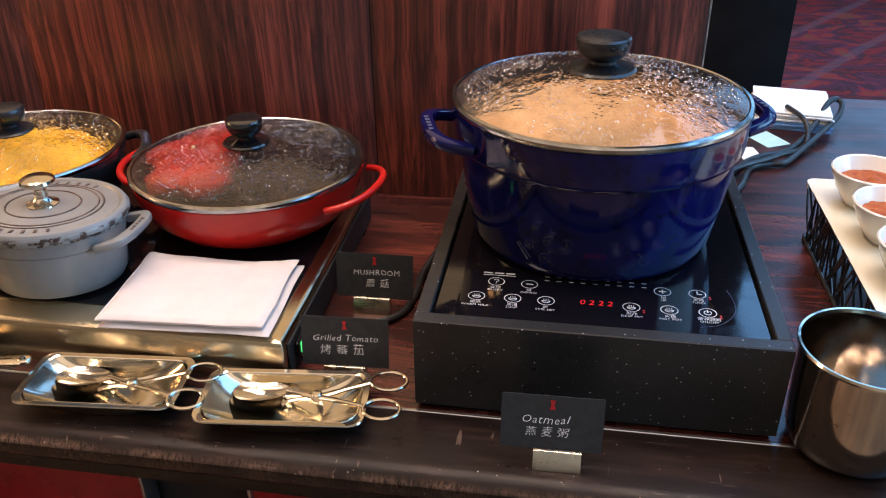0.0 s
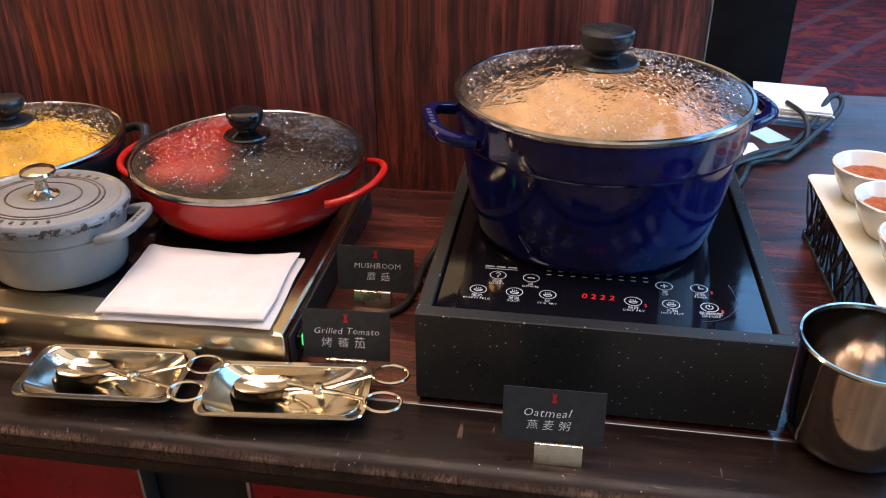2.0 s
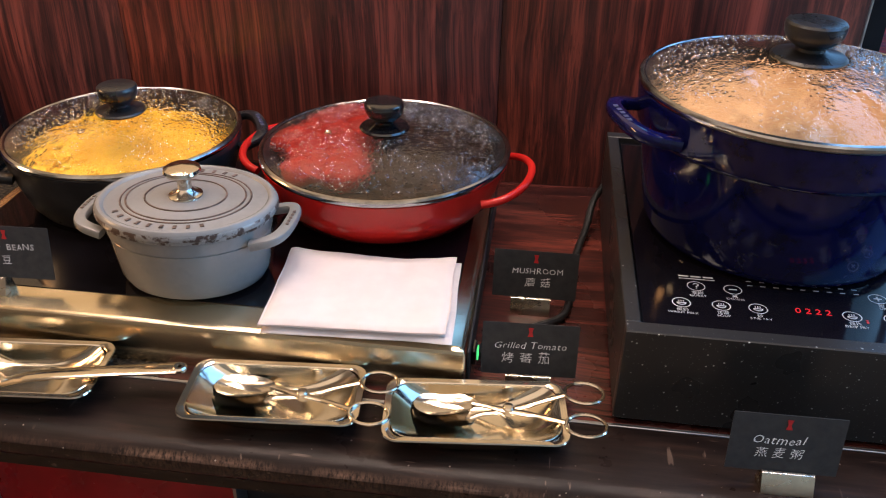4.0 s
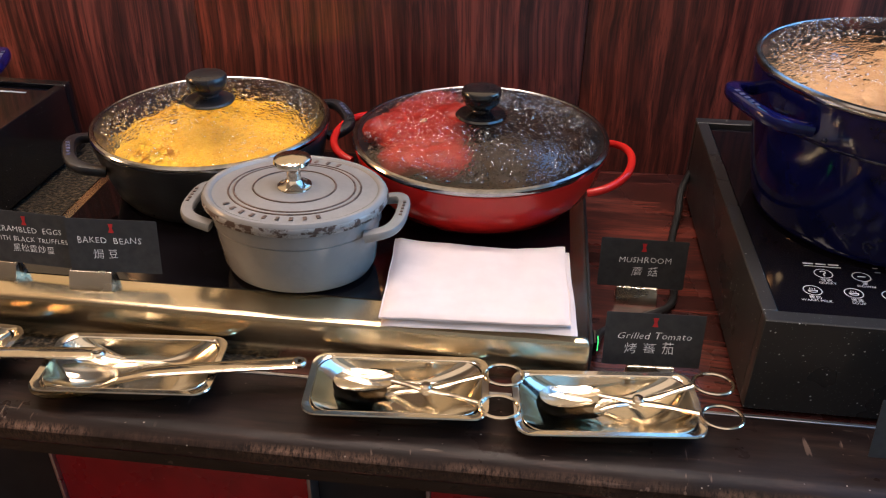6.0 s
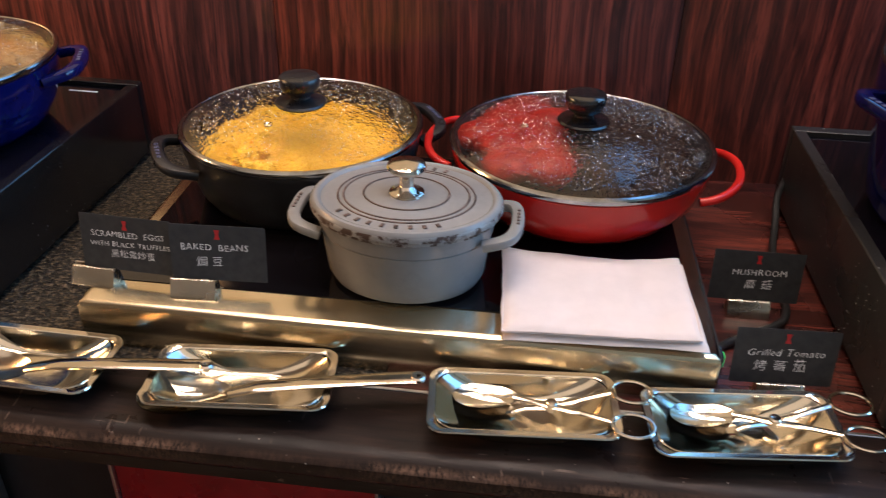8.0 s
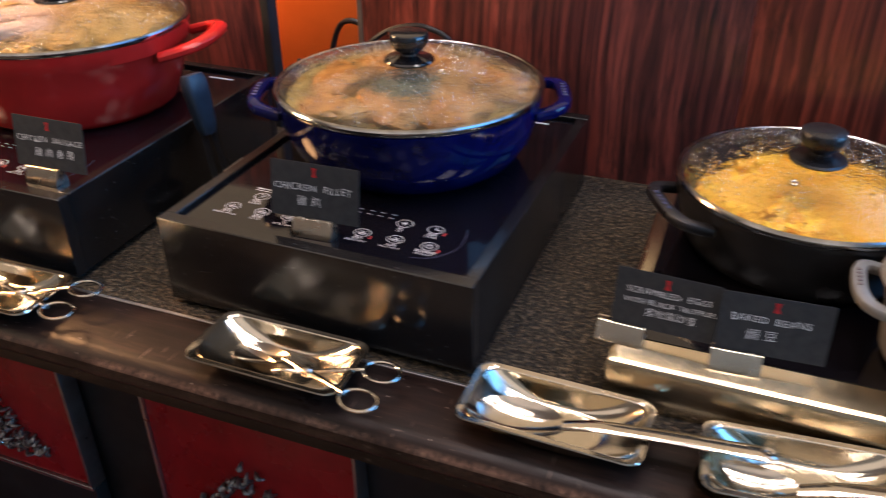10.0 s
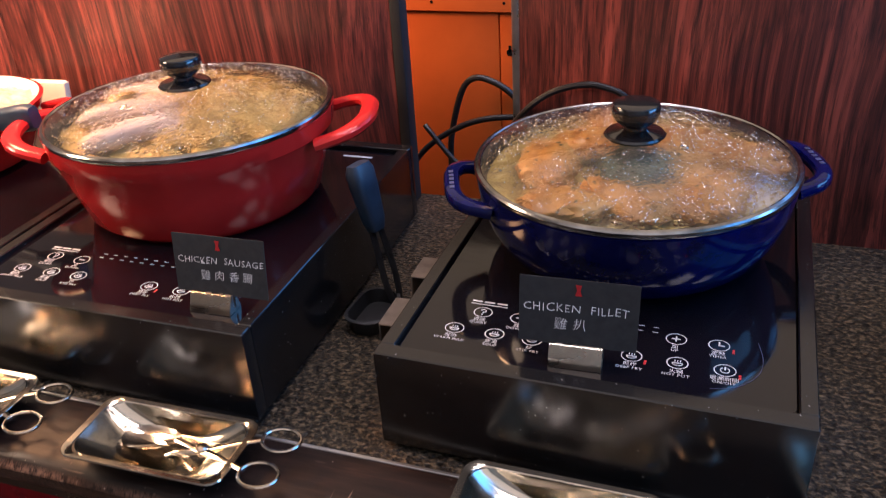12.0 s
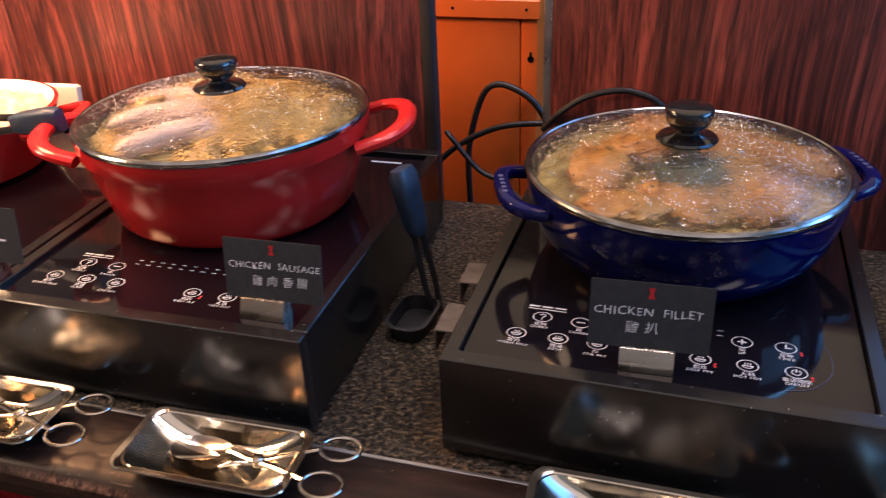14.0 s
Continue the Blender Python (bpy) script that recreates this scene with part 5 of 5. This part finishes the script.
cable("power_cable", [(0.02, 1.215, 0.945), (-0.008, 1.165, 0.930), (-0.018, 1.118, 0.914), (-0.027, 1.080, 0.907), (-0.036, 1.030, 0.9045), (-0.036, 0.985, 0.9045), (-0.045, 0.940, 0.9045), (-0.075, 0.915, 0.9045), (-0.115, 0.885, 0.906), (-0.125, 0.850, 0.915)], 0.0042, "black power cable lying between the two hobs")


def utensil_bin():
    b = thing("utensil_bin", pose(-1.2340, 0.982, 0.9002, 0, 0, -4), "small black plastic bin for tongs between the hobs", "bin")
    part("tub", loft([rr(0.036, 0.060, 0.014, 0, 4), rr(0.040, 0.064, 0.016, 0.014, 4), rr(0.046, 0.070, 0.018, 0.016, 4), rr(0.046, 0.070, 0.018, 0.018, 4), rr(0.039, 0.063, 0.015, 0.0185, 4), rr(0.034, 0.058, 0.013, 0.003, 4)]), RUBBER, b)
    return b


utensil_bin()


def locking_tongs(m):
    t = thing("kitchen_tongs", m, "black tongs with slate-blue silicone grip", "tongs", "kitchen tongs")
    for s in (1, -1):
        part("arm", sweep(smooth_path([(0.004 * s, 0, 0), (0.009 * s, 0, 0.03), (0.007 * s, 0, 0.075), (0.005 * s, 0, 0.115)], 5), 0.0045, 0.0016, n=8, up=(0, 1, 0)), RUBBER, t)
    part("grip", loft([rr(0.018, 0.013, 0.004, 0.082, 3), rr(0.024, 0.017, 0.005, 0.092, 3), rr(0.030, 0.020, 0.006, 0.128, 3), rr(0.030, 0.020, 0.006, 0.140, 3), rr(0.024, 0.015, 0.005, 0.147, 3)]), SILICONE, t, "slate-blue silicone grip")
    return t


upright = Vector((-0.034, 0.010, 0.161)).to_track_quat("Z", "Y").to_matrix().to_4x4()
locking_tongs(pose(-1.215, 1.006, 0.9045) @ upright @ Matrix.Diagonal((1.0, 1.0, 1.12, 1)))
locking_tongs(pose(-1.776, 1.000, 1.0785, 0, 83, 0))


def side_bracket():
    b = thing("side_bracket", pose(-1.1500, 0.928, 0.9002), "bent dark metal bracket standing against the cooker housing", "bracket")
    part("plate", box(-0.0030, -0.0010, -0.060, 0.060, 0.0, 0.080, 0.0005), BRACKET, b)
    for y0, y1 in ((-0.060, -0.016), (0.022, 0.060)):
        part("tab", box(-0.024, -0.0012, y0, y1, 0.0802, 0.0825, 0.0006), BRACKET, b)
        part("lip", box(-0.0240, -0.0222, y0, y1, 0.060, 0.0800, 0.0005), BRACKET, b)
    return b


side_bracket()


# ---- past the deep blue pot: jug, bowls, paper ----
def steel_jug(x, y):
    j = thing("steel_jug", pose(x, y, 0.9002), "dented stainless steel jug with rolled lip, on the ledge", "jug")
    part("body", lathe([(0, 0.001), (0.038, 0.001), (0.046, 0.003), (0.0515, 0.009), (0.0540, 0.020), (0.0555, 0.045), (0.0560, 0.075), (0.0562, 0.098), (0.0568, 0.1035)], 72), JUG_STEEL, j)
    part("lining", lathe([(0.0562, 0.1035), (0.0552, 0.098), (0.0550, 0.075), (0.0545, 0.045), (0.0528, 0.020), (0.048, 0.008), (0.036, 0.004), (0, 0.003)], 72), JUG_STEEL, j, "matt grey inside")
    part("lip", lathe([(0.0560, 0.1030), (0.0572, 0.1018), (0.0592, 0.1030), (0.0598, 0.1050), (0.0588, 0.1070), (0.0568, 0.1066), (0.0560, 0.1030)], 72), MIRROR, j, "rolled bright lip")
    return j


steel_jug(0.3885, 0.7985)


def twig_stand():
    """A stand woven from dark bent rods."""
    s = thing("woven_stand", pose(0.537, 1.042, 0.9002), "dark woven wire stand carrying the sauce tray", "stand")
    r2 = random.Random(9)
    for k in range(90):
        side = k % 3
        a, b = r2.uniform(-0.155, 0.155), r2.uniform(-0.05, 0.05)
        if side < 2:
            p = [(-0.100, a, 0.002), (-0.101 + r2.uniform(-0.003, 0.003), a + b * 0.5, 0.033), (-0.103, a + b, 0.066)]
        else:
            xx = r2.uniform(-0.10, 0.10)
            p = [(xx, -0.155, 0.002), (xx + b * 0.5, -0.156, 0.033), (xx + b, -0.157, 0.066)]
        part("rod", sweep(smooth_path(p, 3), 0.0014, n=5), IRON, s)
    for z in (0.0025, 0.067):
        part("hoop", sweep(rr(0.206, 0.316, 0.012, z, 4), 0.0022, closed=True, n=6, up=(0, 0, 1)), IRON, s)
    return s


twig_stand()
sauce_tray = thing("sauce_tray", pose(0.537, 1.042, 0.9695), "long cream rectangular tray holding sauce bowls", "tray")
part("dish", loft([rr(0.20, 0.30, 0.010, 0, 4), rr(0.222, 0.325, 0.012, 0.007, 4), rr(0.224, 0.327, 0.012, 0.0095, 4), rr(0.216, 0.319, 0.010, 0.0095, 4), rr(0.196, 0.296, 0.008, 0.004, 4)]), CREAM, sauce_tray)


def sauce_bowl(x, y, seed):
    b = solo("sauce_bowl", lathe([(0, 0.0), (0.022, 0.0), (0.025, 0.002), (0.036, 0.020), (0.0445, 0.040), (0.0455, 0.044), (0.0440, 0.0455), (0.0425, 0.0445), (0.034, 0.022), (0.022, 0.006), (0, 0.005)], 56), CERAMIC, pose(x, y, 0.9737), "small white glazed bowl on the cream tray", "bowl", "sauce bowls")
    solo("chili_sauce", filling(0.0368 if seed > 1 else 0.035, 0.0035, seed, 90, dome=0.003 + 0.002 * seed, rings=14, n=40), CHILI, pose(x, y, 0.9737 + 0.029), "coarse orange-red chili relish in a white bowl", "sauce", "sauces")
    return b


for k, (x, y) in enumerate(((0.4815, 1.150), (0.4825, 1.060), (0.4830, 0.970))):
    sauce_bowl(x, y, k)

stack = thing("napkin_stack", pose(0.505, 1.648, 0.9002, 0, 0, -8), "stack of white paper napkins on the counter", "napkins")
r3 = random.Random(2)
for k in range(8):
    part("sheet", moved(box(-0.062, 0.062, -0.068, 0.068, 0, 0.0036, 0.0008), pose(r3.uniform(-0.002, 0.002), r3.uniform(-0.002, 0.002), 0.0040 * k, 0, 0, r3.uniform(-2, 2))), PAPER if k > 3 else BLUE_PAPER, stack)
solo("paper_note", box(-0.022, 0.022, -0.034, 0.034, 0, 0.0012, 0.0003), NOTE, pose(0.448, 1.540, 0.9002, 0, 0, 28), "pale blue paper note lying on the counter", "note")
solo("paper_note", box(-0.016, 0.016, -0.026, 0.026, 0, 0.0012, 0.0003), PAPER, pose(0.410, 1.470, 0.9002, 0, 0, 10), "white paper scrap on the counter by the hob", "note")
solo("paper_cone", joined(lathe([(0.014, 0), (0.001, 0.075)], 4), lathe([(0.010, 0), (0.001, 0.050)], 4, cx=0.020, cy=0.006)), PAPER, pose(0.378, 1.60, 0.9002), "white folded paper peaks behind the deep blue pot", "paper")
cable("power_cable", [(0.300, 1.225, 0.906), (0.335, 1.262, 0.906), (0.375, 1.330, 0.906), (0.400, 1.40, 0.906), (0.432, 1.420, 0.906), (0.459, 1.430, 0.908), (0.512, 1.511, 0.912), (0.570, 1.600, 0.922), (0.585, 1.645, 0.932), (0.565, 1.640, 0.936), (0.515, 1.545, 0.915), (0.470, 1.480, 0.9055), (0.430, 1.455, 0.9055), (0.395, 1.420, 0.9055), (0.350, 1.340, 0.9055), (0.315, 1.270, 0.9055)], 0.0048, "thick black power cable looped beside the deep blue pot")
cable("power_cable", [(0.486, 1.600, 0.937), (0.503, 1.560, 0.933), (0.508, 1.530, 0.920), (0.495, 1.490, 0.908), (0.450, 1.435, 0.9165), (0.420, 1.410, 0.9165), (0.375, 1.375, 0.9155), (0.325, 1.300, 0.9155)], 0.0040, "thin black cable lying over the paper napkins")
cable("power_cable", [(0.332, 1.12, 0.96), (0.348, 1.15, 0.94), (0.352, 1.13, 0.915), (0.345, 1.08, 0.905)], 0.0045, "black cable end dropping behind the housing")
